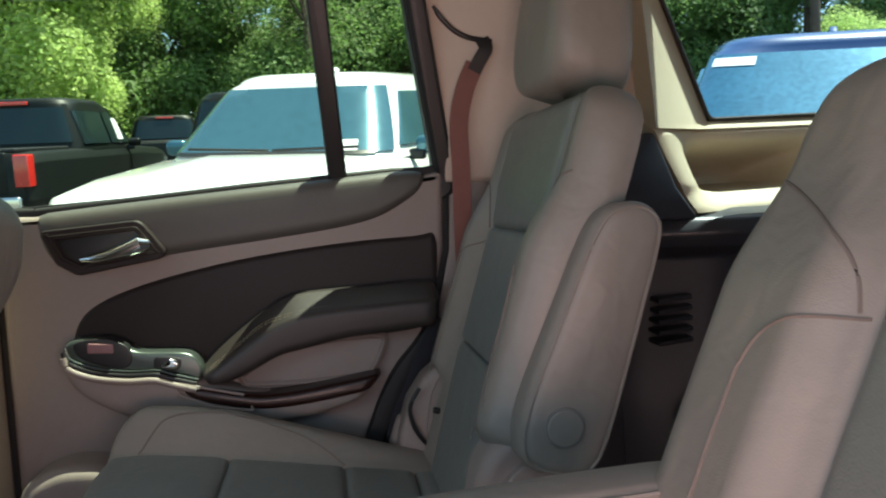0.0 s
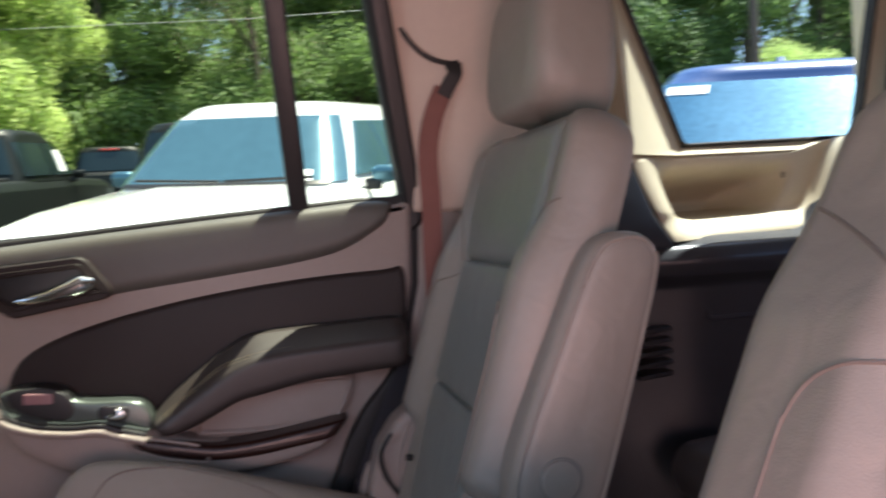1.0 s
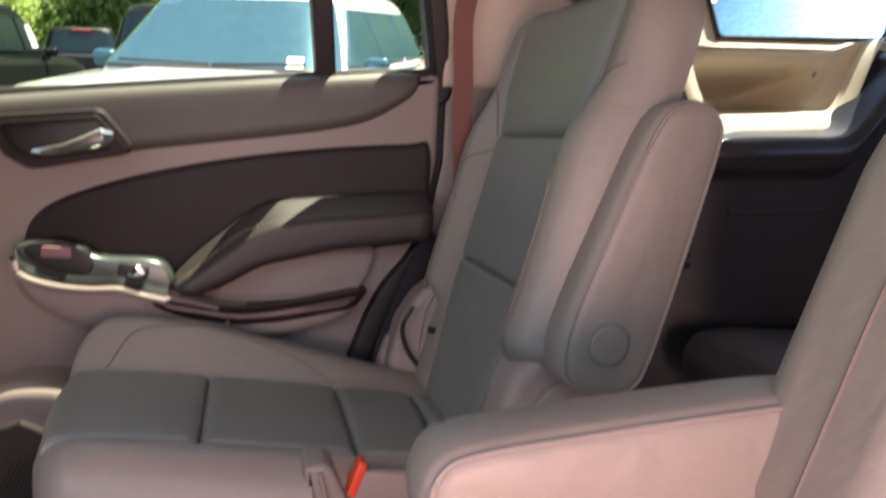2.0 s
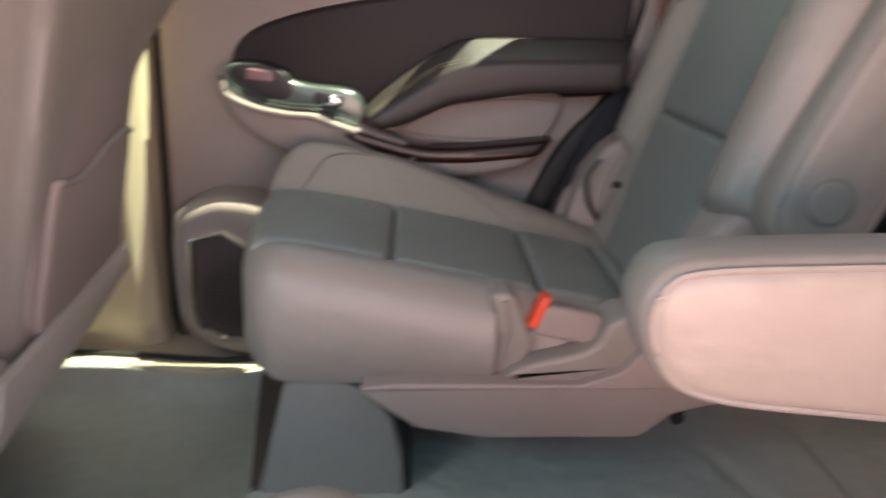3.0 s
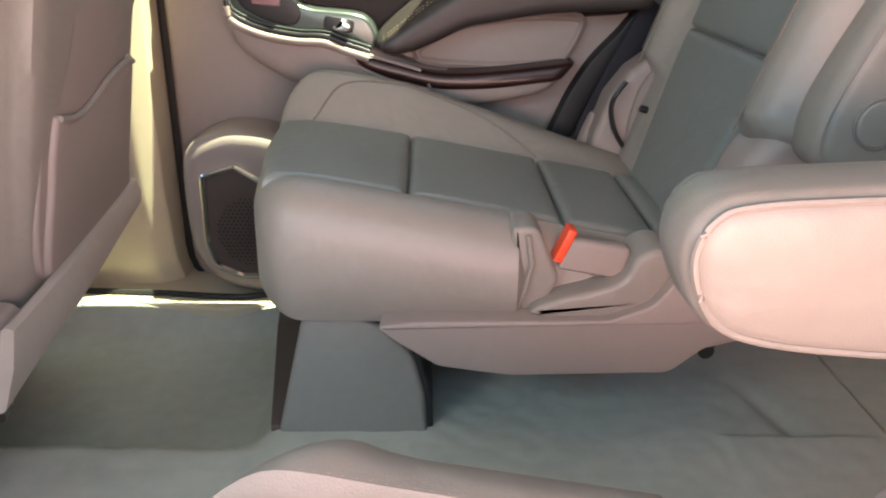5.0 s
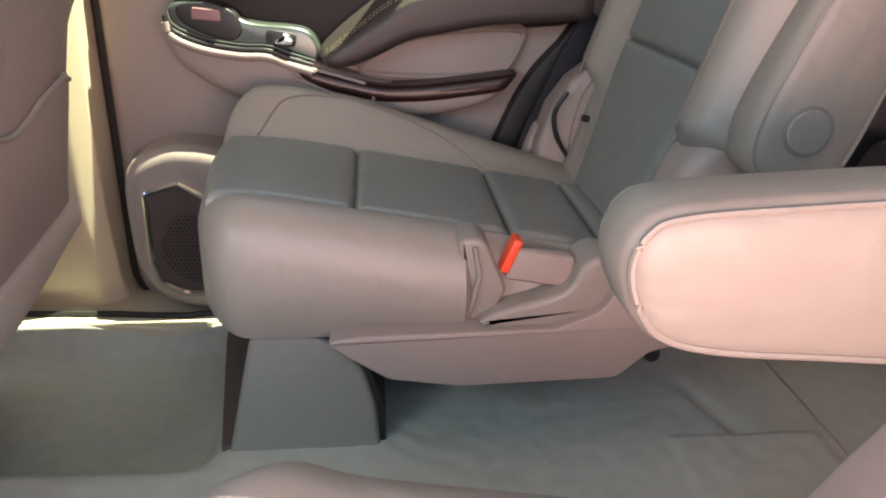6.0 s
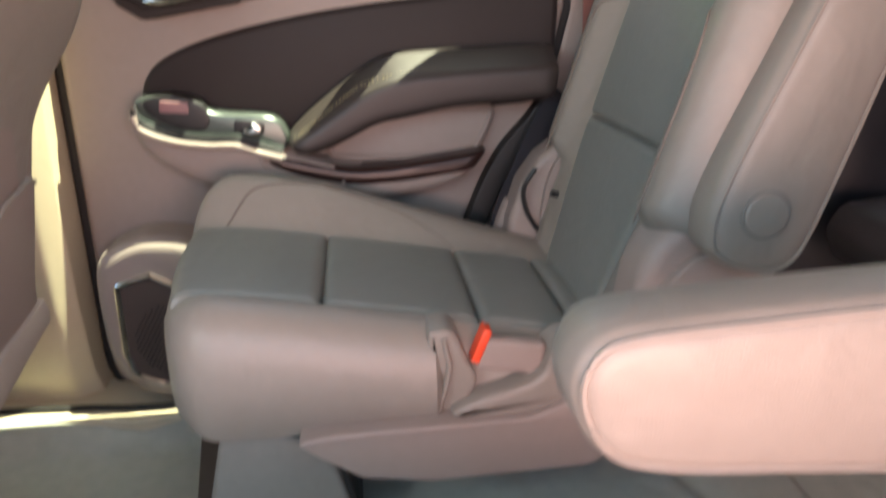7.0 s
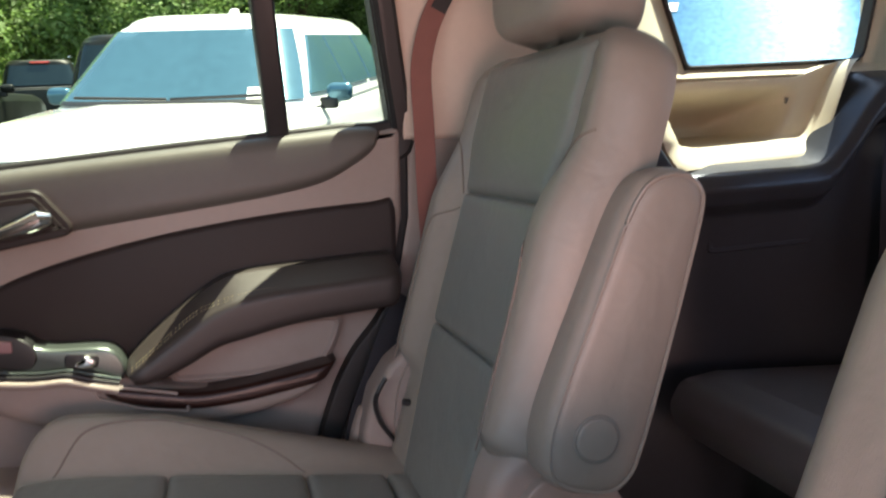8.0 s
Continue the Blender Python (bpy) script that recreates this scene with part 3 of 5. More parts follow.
    tube("pod_lip", [(x - 0.001, 0.7205, z - 0.003) for x, z in lip], 0.0075, PLASTIC, d, n=10)
    # black tube in place of the dark gap and reflection at the plate's edge
    tube("pod_dark_band", [(x, 0.7235, z + 0.0085) for x, z in lip], 0.0058, BLACK, d, "black band standing for the dark gap and reflection below the switch plate", n=10)
    tube("plate_edge", [(x + 0.004, 0.7225, z + 0.0165) for x, z in lip], 0.0022, SATIN, d, "bright edge of the switch plate", n=8)
    cup = flow([(-0.298, 0.626), (-0.294, 0.600), (-0.255, 0.578), (-0.210, 0.568), (-0.192, 0.582), (-0.196, 0.606), (-0.215, 0.622), (-0.25, 0.632)], 5)
    plate("finger_cup", cup, 0.775, 0.7255, BLACK, d, "black finger cup", edge=0.003)
    plate("reflector", fillet([(-0.275, 0.604), (-0.225, 0.600), (-0.225, 0.619), (-0.273, 0.624)], 0.004, 3), 0.74, 0.722, ROSE, d, "dull red reflector", edge=0.002)
    plate("switch_base", fillet([(-0.152, 0.561), (-0.100, 0.556), (-0.096, 0.580), (-0.150, 0.588)], 0.010, 4), 0.74, 0.7265, BLACK, d, edge=0.002)
    plate("window_switch", flow([(-0.134, 0.563), (-0.118, 0.559), (-0.103, 0.563), (-0.103, 0.573), (-0.112, 0.580), (-0.120, 0.582), (-0.122, 0.573), (-0.134, 0.570)], 4), 0.735, 0.717, CHROME, d, "silver window switch", edge=0.005)
    # wood trim with a lip round its end
    upper = [(-0.112, 0.529), (-0.035, 0.509), (0.046, 0.491), (0.10, 0.490), (0.152, 0.494), (0.243, 0.505), (0.312, 0.515)]
    lower = [(0.286, 0.481), (0.20, 0.469), (0.150, 0.463), (0.10, 0.460), (0.043, 0.462), (-0.039, 0.480), (-0.100, 0.506)]
    band("wood_trim", upper, lower[::-1], 0.80, 0.716, WOOD, d, "glossy dark wood strip", r=0.012, lean=0.004)
    tip = fillet([(0.02, 0.496), (-0.035, 0.511), (-0.115, 0.532), (-0.103, 0.504), (-0.039, 0.477), (0.043, 0.459)], 0.006, 4)
    tube("trim_lip", [(x, 0.719, z) for x, z in tip], 0.0032, PLASTIC, d, "taupe lip round the strip's end", n=6)
    # map pocket
    pk = flow([(0.02, 0.510), (0.06, 0.545), (0.12, 0.567), (0.22, 0.580), (0.305, 0.580), (0.312, 0.565), (0.29, 0.520), (0.268, 0.508), (0.15, 0.500)], 5)
    rim("pocket_rim", inset(pk, -0.014), 0.02, 0.80, 0.776, PLASTIC, d, edge=0.009)
    plate("pocket_wall", pk, 0.80, 0.782, PLASTIC, d, edge=0.002)
    # speaker
    sp = flow([(-0.434, 0.20), (-0.433, 0.30), (-0.416, 0.342), (-0.378, 0.366), (-0.325, 0.377), (-0.24, 0.362), (-0.16, 0.30), (-0.13, 0.18), (-0.16, 0.06), (-0.25, 0.036), (-0.34, 0.042), (-0.395, 0.075), (-0.426, 0.13)], 5)
    sp = [(0.98 * a, 0.75 + 0.98 * (b - 0.75)) for a, b in sp]
    plate("speaker_surround", sp, 0.80, 0.697, PLASTIC, d, "taupe raised speaker surround", edge=0.028, seg=6)
    ri = fillet([(-0.400, 0.150), (-0.398, 0.290), (-0.329, 0.312), (-0.215, 0.245), (-0.20, 0.12), (-0.24, 0.075), (-0.335, 0.073), (-0.388, 0.10)], [0.03, 0.012, 0.012, 0.02, 0.03, 0.05, 0.05, 0.04], 6)
    ri = [(0.98 * a, 0.75 + 0.98 * (b - 0.75)) for a, b in ri]
    rim("speaker_ring", ri, 0.012, 0.76, 0.690, CHROME, d, "bright chrome ring", edge=0.004)
    plate("speaker_grille", inset(ri, 0.011), 0.77, 0.6955, GRILLE, d, "dark brown perforated grille", edge=0.002)
    verts, faces = [], []
    for i in range(-9, 10):
        for j in range(-9, 10):
            x, z = -0.295 + (i + 0.5 * (j % 2)) * 0.0085, 0.185 + j * 0.0074
            if (x + 0.295) ** 2 + (z - 0.185) ** 2 < 0.0052:
                k = len(verts)
                verts += [(x + 0.0025 * math.cos(a), 0.6945, z + 0.0025 * math.sin(a)) for a in np.linspace(0, 2 * math.pi, 7)[:-1]]
                verts += [(x + 0.0012 * math.cos(a), 0.6930, z + 0.0012 * math.sin(a)) for a in np.linspace(0, 2 * math.pi, 7)[:-1]]
                faces += [[k + a, k + (a + 1) % 6, k + 6 + (a + 1) % 6, k + 6 + a] for a in range(6)] + [[k + 6 + a for a in range(6)]]
    dots = finish("grille_studs", verts, faces, BLACK, d)
    dots["kind"] = "stuff"
    # window frame, sash post, glass
    wl = fillet([(-0.52, 0.845), (-0.51, 1.47), (0.365, 1.47), (0.475, 0.895)], 0.02, 4)
    rim("window_frame", inset(wl, -0.028), 0.040, 0.882, 0.808, BLACK, d, "black window frame", edge=0.008, put=xz_door)
    rim("window_seal", inset(wl, 0.004), 0.011, 0.87, 0.822, RUBBER, d, "rubber run channel", put=xz_door)
    post = [(0.222, 0.915), (0.262, 0.918), (0.222, 1.48), (0.183, 1.48)]
    plate("sash_post", fillet(post, 0.003, 2), 0.87, 0.812, BLACK, d, "black sash post", edge=0.006, put=xz_door)
    plate("belt_seal", fillet([(-0.46, 0.880), (0.46, 0.922), (0.46, 0.940), (-0.46, 0.898)], 0.003, 2), 0.86, 0.822, RUBBER, d, edge=0.003)
    plate("pane", [(-0.52, 0.88), (-0.50, 1.48), (0.202, 1.48), (0.24, 0.90)], 0.850, 0.846, GLASS, d, edge=0.0005, put=xz_door)
    plate("pane", [(0.24, 0.90), (0.203, 1.48), (0.365, 1.48), (0.475, 0.93)], 0.850, 0.846, GLASS, d, edge=0.0005, put=xz_door)
    return d


far_door()


# ---- middle-row captain's chairs ----
def captain_chair(side, yc, dx, arm_down, label, tilt=17.8, shift=0.0, sink=0.0, inn=0.168, trim=0.0):
    """side +1: inboard towards -y. v runs from the inboard side (-) to the outboard side (+). inn: half the width of the back's insert."""
    chair = thing("captain_chair", label, "car seat", group="middle row seats")

    sn, cs = math.sin(radians(tilt)), math.cos(radians(tilt))

    def W(x, v, z):
        return (x + dx, yc + side * v, z)

    def B(u, v, w):
        """On the backrest: u up along it, w forwards from the face of its centre."""
        return W(0.40 + sn * u - cs * w, v - shift, 0.42 + cs * u + sn * w)

    # -- cushion
    def mid(x):
        return 0.424 - 0.175 * x - 1.6 * max(0, -0.085 - x) ** 2

    def bolster(x):
        return 0.066 - 0.15 * max(0, x)

    def front(x, v):
        """The cushion's front edge bows forwards in the middle; the near chair's inboard corner is rounder."""
        k = max(0, (-v - 0.10) / 0.15) if arm_down else 0
        round_off = 0.022 * min(1, 2 * k) + 0.065 * k ** 3
        return x + (round_off - 0.036 * max(0, 1 - ((v - 0.04) / 0.27) ** 2)) * (1 - step(-0.18, 0.0, x))

    def section(x, shrink):
        """Closed outline in v and z, from the inboard foot over the top to the outboard foot."""
        win = 0.258 - 0.030 * step(0.148, 0.168, x)
        wout = 0.258
        low, out = 0.272, []
        for v in np.linspace(-1, 1, 61):
            vv = v * (win if v < 0 else wout)
            side_w = win if v < 0 else wout
            bol = bolster(x) * step(0.112, 0.190, vv) + 0.004 * step(0.17, 0.19, -vv)
            tr = -0.010 * (1 - (step(0.177, 0.187, -vv) if vv < 0 else step(0.106, 0.116, vv)))
            e = max(0, (abs(vv) - (side_w - 0.060)) / 0.060)
            out.append((vv, mid(x) + bol + tr - 0.055 * (1 - math.sqrt(max(0, 1 - e * e)))))
        top_o, top_i = out[-1][1], out[0][1]
        for k in range(1, 12):
            s = k / 12
            out.append((wout + 0.010 * math.sin(math.pi * s) - 0.014 * s, top_o + (low - top_o) * s))
        for k in range(0, 13):
            s = k / 12
            out.append((wout - 0.014 + (-win - wout + 0.028) * s, low))
        for k in range(1, 12):
            s = 1 - k / 12
            out.append((-win - 0.010 * math.sin(math.pi * s) + 0.014 * s, top_i + (low - top_i) * s))
        cz = (mid(x) + low) / 2
        hw, hh = 0.258, (mid(x) + 0.03 - low) / 2
        return [(v * (1 - shrink / hw), cz + (z - cz) * (1 - shrink / hh)) for v, z in out]

    r = 0.055
    rings = [(-0.178 + r * (1 - math.sin(a)), r * (1 - math.cos(a))) for a in np.linspace(math.pi / 2, 0.0, 9)]
    stations = rings + [(x, 0) for x in np.linspace(-0.115, 0.385, 60)] + [(0.41, 0.003), (0.43, 0.012)]
    cushion = loft("cushion", [[W(front(x, v), v, z) for v, z in section(x, sh)] for x, sh in stations], LEATHER, chair, "taupe leather seat cushion")

    def pad_on(name, f, u0, u1, v0, v1, thick, edge, mat, parent, lab="", nu=22, nv=26, drop=0.02, round_u=0.0):
        """A soft pad laid on the surface f(u, v, h), h being the height above it."""
        verts, faces = [], []
        us = [u0 + (u1 - u0) * (0.5 - 0.5 * math.cos(math.pi * (k / (nu - 1)))) for k in range(nu)]
        vs = [v0 + (v1 - v0) * (0.5 - 0.5 * math.cos(math.pi * (k / (nv - 1)))) for k in range(nv)]
        for u in us:
            for v in vs:
                e = min(u - u0, u1 - u, v - v0, v1 - v)
                q = max(0, 1 - e / edge)
                h = thick * math.sqrt(max(0, 1 - q * q)) + 0.004 * math.sin(math.pi * (u - u0) / (u1 - u0)) * math.sin(math.pi * (v - v0) / (v1 - v0))
                verts.append(f(u, v, h))
        n = nv
        faces += [[i * n + j, i * n + j + 1, (i + 1) * n + j + 1, (i + 1) * n + j] for i in range(nu - 1) for j in range(nv - 1)]
        ring = [j for j in range(n)] + [i * n + n - 1 for i in range(1, nu)] + [(nu - 1) * n + j for j in range(n - 2, -1, -1)] + [i * n for i in range(nu - 2, 0, -1)]
        k = len(verts)
        for i in ring:
            u, v = us[i // n], vs[i % n]
            verts.append(f(u, v, -drop))
        m = len(ring)
        faces += [[ring[i], ring[(i + 1) % m], k + (i + 1) % m, k + i] for i in range(m)] + [[k + i for i in range(m)]]
        return finish(name, verts, faces, mat, parent, lab)

    def seat_face(x, v, h):
        return W(front(x, v), v, mid(x) - 0.010 + h)

    for x0, x1 in ((-0.166, 0.0075), (0.009, 0.2135), (0.2155, 0.344), (0.3455, 0.392)):
        pad_on("seat_insert", seat_face, x0, x1, -0.10 if arm_down else -0.182, 0.112, 0.013, 0.014, INSERT, cushion, "darker grey perforated leather insert")
    for v, lift in ((-0.192, 0.0035), (-0.198, 0.003)):
        path = [W(front(x, v), v, mid(x) + lift) for x in np.linspace(-0.11, 0.14, 24)]
        stitches("stitching", path, cushion, THREAD)
    # seam lines in the outboard bolster
    curve = flow([(-0.125, 0.118), (-0.112, 0.145), (-0.090, 0.168), (-0.04, 0.180), (0.05, 0.180), (0.13, 0.168), (0.185, 0.145), (0.215, 0.116)], 6, False)
    tube("piping", [W(front(x, v), v, mid(x) + bolster(x) * step(0.112, 0.190, v) + 0.0006) for x, v in curve], 0.0018, SEAM, cushion, n=6)

    # -- side shield, flap and buckle
    def put(p, d):
        return W(p[0], d, p[1])

    sh = fillet([(-0.030, 0.285), (0.02, 0.292), (0.26, 0.297), (0.315, 0.318), (0.352, 0.375), (0.40, 0.440), (0.46, 0.500), (0.54, 0.50), (0.60, 0.40), (0.56, 0.30), (0.45, 0.276), (0.385, 0.258), (0.345, 0.222), (0.14, 0.216), (0.050, 0.229), (0.0, 0.262)], [0.006, 0, 0.02, 0.04, 0.04, 0.05, 0.05, 0.04, 0.05, 0.04, 0.04, 0.02, 0.03, 0.05, 0.03, 0.02], 5)
    plate("side_shield", sh, -0.235, -0.284, PLASTIC, chair, "taupe plastic side shield", edge=0.004, put=put, seg=4)
    plate("side_shield", sh, 0.225, 0.275, PLASTIC, chair, "taupe plastic side shield", edge=0.004, put=put, seg=4)
    flap = flow([(0.165, 0.298), (0.20, 0.318), (0.245, 0.330), (0.278, 0.346), (0.292, 0.375), (0.315, 0.386), (0.336, 0.378), (0.336, 0.345), (0.310, 0.308), (0.27, 0.292), (0.21, 0.287)], 5)
    plate("leather_flap", [(a, b - sink) for a, b in flap], -0.20, -0.268, LEATHER, chair, "folded leather flap round the buckle", edge=0.008, put=put, seg=5)
    tuck = flow([(0.138, 0.395), (0.150, 0.405), (0.172, 0.400), (0.190, 0.36), (0.200, 0.33), (0.175, 0.296), (0.142, 0.292), (0.150, 0.33)], 5)
    plate("leather_tuck", [(a, b - sink) for a, b in tuck], -0.19, -0.247, LEATHER, chair, "creased leather tuck", edge=0.007, put=put, seg=5)
    tube("crease", [W(0.158, -0.250, 0.396 - sink), W(0.165, -0.251, 0.36 - sink), W(0.158, -0.252, 0.325 - sink), W(0.150, -0.251, 0.298 - sink)], 0.0035, LEATHER, chair, n=6)
    bm_ = Matrix.Translation(W(0.245, -0.232, 0.362 - sink)) @ Matrix.Rotation(radians(10), 4, "Y")
    buckle = block("buckle", (-0.044, -0.013, -0.022), (0.042, 0.013, 0.022), PLASTIC, chair, "taupe seat belt buckle", r=0.007, m=bm_)
    block("release_button", (-0.0490, -0.0145, -0.0215), (-0.037, 0.0125, 0.0255), RED, buckle, "red release button", r=0.003, m=bm_ @ Matrix.Rotation(radians(12), 4, "Y"))
    block("buckle_boot", (0.03, -0.010, -0.017), (0.075, 0.010, 0.014), BLACK, buckle, r=0.005, m=bm_ @ Matrix.Rotation(radians(8), 4, "Y"))

    # -- front leg cover and rear foot
    leg = fillet([(-0.172, 0.07), (-0.128, 0.268), (-0.06, 0.272), (-0.015, 0.252), (0.018, 0.212), (0.034, 0.15), (0.040, 0.07)], [0.004, 0.02, 0.05, 0.05, 0.05, 0.03, 0.004], 6)
    plate("leg_cover", leg, 0.20, -0.232, PLASTIC_DK, chair, "grey plastic front leg cover", edge=0.008, put=put)
    plate("leg_gap", [(a + 0.008, b + 0.002) for a, b in leg], 0.19, -0.222, BLACK, chair, "black rubber edge", edge=0.004, put=put)
    if not arm_down:
        # added dark strip: the shade on the raised floor beside the leg cover
        shade_strip = fillet([(-0.180, -0.226), (-0.222, 0.07), (-0.234, 0.19), (-0.13, 0.19), (-0.13, -0.226)], 0.004, 3)
        plate("underseat_shade", shade_strip, 0.045, 0.095, GRILLE, chair, "dark brown strip standing for the shade on the floor under the seat", edge=0.003, put=lambda p, z: W(p[0], p[1], z))
    back_leg = fillet([(0.52, 0.07), (0.48, 0.20), (0.49, 0.26), (0.54, 0.27), (0.56, 0.07)], 0.02, 4)
    for v0, v1 in ((0.08, 0.11), (0.17, 0.20)):
        plate("rear_leg", back_leg, v0, v1, BLACK, chair, "black steel rear leg", edge=0.006, put=put)
    tube("bolt", [W(0.435, -0.10, 0.190), W(0.435, -0.175, 0.190)], 0.012, BLACK, chair, "dark bolt head", n=10)
    plate("seat_pan", fillet([(-0.10, 0.25), (0.42, 0.22), (0.46, 0.285), (-0.12, 0.29)], 0.01, 3), -0.225, 0.225, BLACK, chair, "black seat pan", edge=0.006, put=put)

    # -- backrest
    def back_section(u):
        hw = 0.278
        if u > 0.555 - trim:
            q = (u - 0.555 + trim) / 0.115
            hw -= 0.085 * (1 - math.sqrt(max(0, 1 - q * q)))
        hw -= 0.045 * (1 - step(0.075, 0.125, u))
        bol = 0.034 * (1 - 0.80 * step(0.38, 0.53, u)) * (0.25 + 0.75 * step(0.085, 0.125, u))
        inner = inn * (1 - 0.22 * (1 - step(-0.10, 0.18, u))) + 0.035 * step(0.42, 0.52, u)
        rear = -0.100 + 0.02 * (1 - step(0.0, 0.1, u))
        out = []
        for s in np.linspace(-1, 1, 61):
            v = s * hw
            w = bol * step(inner, inner + 0.05, abs(v)) - 0.010 * (1 - step(inner - 0.008, inner + 0.002, abs(v)))
            e = max(0, (abs(v) - (hw - 0.040)) / 0.040)
            w -= 0.04 * (1 - math.sqrt(max(0, 1 - e * e)))
            out.append((v, w))
        w1 = out[-1][1]
        for k in range(1, 9):
            s = k / 9
            out.append((hw + 0.004 * math.sin(math.pi * s), w1 + (rear + 0.02 - w1) * s))
        for s in np.linspace(1, -1, 15):
            out.append((s * hw, rear + 0.02 * abs(s) ** 6))
        for k in range(8, 0, -1):
            s = k / 9
            out.append((-hw - 0.004 * math.sin(math.pi * s), w1 + (rear + 0.02 - w1) * s))
        return out

    us = [(-0.115, 0.03), (-0.108, 0.012), (-0.095, 0.003)] + [(u, 0) for u in np.linspace(-0.085, 0.605 - trim, 70)]
    r = 0.052
    us += [(0.605 - trim + r * math.sin(a), r * (1 - math.cos(a))) for a in np.linspace(0.12, math.pi / 2, 10)]
    rings = []
    for u, shr in us:
        sec = back_section(u)
        cw = -0.045
        rings.append([B(u, v * (1 - shr / 0.262), cw + (w - cw) * (1 - shr / 0.060)) for v, w in sec])
    back = loft("backrest", rings, LEATHER, chair, "taupe leather backrest with raised bolsters")

    def back_face(u, v, h):
        return B(u, v * (1 - 0.22 * (1 - step(-0.10, 0.18, u))), -0.010 + h)

    for u0, u1, hw in ((-0.085, 0.1855, inn - 0.003), (0.187, 0.4145, inn - 0.001)):
        pad_on("back_insert", back_face, u0, u1, -hw, hw, 0.013, 0.016, INSERT, back, "darker grey leather insert")
    pad_on("back_insert", lambda u, v, h: B(u, v * (1 + 0.035 / inn * step(0.42, 0.52, u)), -0.010 + h), 0.416, 0.632 - trim, -inn + 0.002, inn - 0.002, 0.013, 0.02, INSERT, back, "grey leather upper panel")
    for sgn in (-1, 1):
        side_seam = [(0.388, 0.102), (0.414, 0.110), (0.435, 0.126), (0.457, 0.162), (0.480, 0.212), (0.492, 0.245)] if arm_down else [(0.412, inn + 0.002), (0.440, inn + 0.016), (0.472, inn + 0.040), (0.496, inn + 0.064), (0.512, inn + 0.094)]
        wing = flow([(u, v * sgn) for u, v in side_seam], 5, False)
        tube("wing_seam", [B(u, v, 0.034 * (1 - 0.80 * step(0.38, 0.53, u)) * step(inn + 0.035 * step(0.42, 0.52, u), inn + 0.05 + 0.035 * step(0.42, 0.52, u), abs(v)) + 0.0005 - 0.04 * (1 - math.sqrt(max(0, 1 - max(0, (abs(v) - 0.238) / 0.04) ** 2)))) for u, v in wing], 0.0016, SEAM, back, n=6)
        out = min(inn + 0.095, 0.226)
        seam = flow([(0.386, (inn + 0.004) * sgn), (0.378, (inn * 0.7 + out * 0.3) * sgn), (0.358, (inn * 0.25 + out * 0.75) * sgn), (0.326, (out - 0.004) * sgn), (0.28, out * sgn), (0.21, out * sgn), (0.10, out * sgn)], 6, False)
        tube("bolster_seam", [B(u, v, 0.034 * step(inn, inn + 0.05, abs(v)) + 0.0006) for u, v in seam], 0.0017, SEAM, back, n=6)

    # -- headrest
    rings = []
    for a in np.linspace(-math.pi / 2, math.pi / 2, 25):
        s, c = math.sin(a), math.cos(a)
        q = math.copysign(abs(s) ** 0.62, s)
        f = abs(c) ** 0.27
        u = 0.770 - trim + 0.112 * q
        hw, hd = (0.154 - 0.016 * ((q + 1) / 2) ** 2) * f, (0.074 - 0.010 * ((q + 1) / 2) ** 2) * f
        cw = -0.012 + 0.024 * q
        ring = []
        for k in range(40):
            p = 2 * math.pi * k / 40
            cx, cy = math.cos(p), math.sin(p)
            ring.append(B(u + 0.004 * cx * cx, math.copysign(abs(cx) ** 0.34, cx) * hw, cw + math.copysign(abs(cy) ** 0.36, cy) * hd))
        rings.append(ring)
    head = loft("headrest", rings, LEATHER, chair, "taupe leather headrest")
    for v in (-0.055, 0.055):
        tube("headrest_post", [B(0.60 - trim, v, -0.045), B(0.70 - trim, v, -0.045)], 0.006, CHROME, head, "chrome post", n=10)

    # -- armrest: a tapered pad on a pivot
    def arm_loop():
        """Lying forward: along -a from the pivot, its top at +b."""
        loop = [(0.062, 0.004), (0.056, 0.046), (0.034, 0.069), (0.0, 0.074), (-0.08, 0.071), (-0.19, 0.064), (-0.282, 0.056), (-0.311, 0.043), (-0.322, 0.014), (-0.312, -0.020), (-0.290, -0.045), (-0.245, -0.057), (-0.16, -0.063), (-0.05, -0.070), (0.015, -0.068), (0.048, -0.052), (0.060, -0.026)]
        if not arm_down:
            loop = [(p * (1.16 if p > 0 else 1.0), q * (0.85 if q < 0 else 0.96)) for p, q in loop]
        return flow(loop, 6)

    ang = radians(ARM_DOWN if arm_down else ARM_UP)
    px, pz = ARM_PIVOT_NEAR if arm_down else (0.508, 0.562)

    def put_arm(p, d):
        a, b = p
        ca, sa = math.cos(ang), math.sin(ang)
        return W(px + a * ca - b * sa, d, pz + a * sa + b * ca)

    v0, v1 = -0.255, -0.333
    arm = plate("armrest", arm_loop(), v0, v1, LEATHER, chair, "folded-down taupe leather armrest" if arm_down else "folded-up taupe leather armrest", edge=0.022, put=put_arm, both=True, crown=0.004, seg=6)
    for dd, sg in ((v0, 1), (v1, -1)):
        loop = [tuple(p) for p in inset(arm_loop(), 0.0075)]
        tube("arm_piping", [put_arm(p, dd - sg * 0.0042) for p in loop + loop[:1]], 0.0027, LEATHER, arm, "raised leather piping", n=6)
    cap = [(0.026 * math.cos(a), 0.026 * math.sin(a)) for a in np.linspace(0, 2 * math.pi, 33)[:-1]]
    plate("pivot_cap", cap, v1 + 0.01, v1 - 0.0065, LEATHER, arm, "round pivot cap", edge=0.004, put=put_arm)
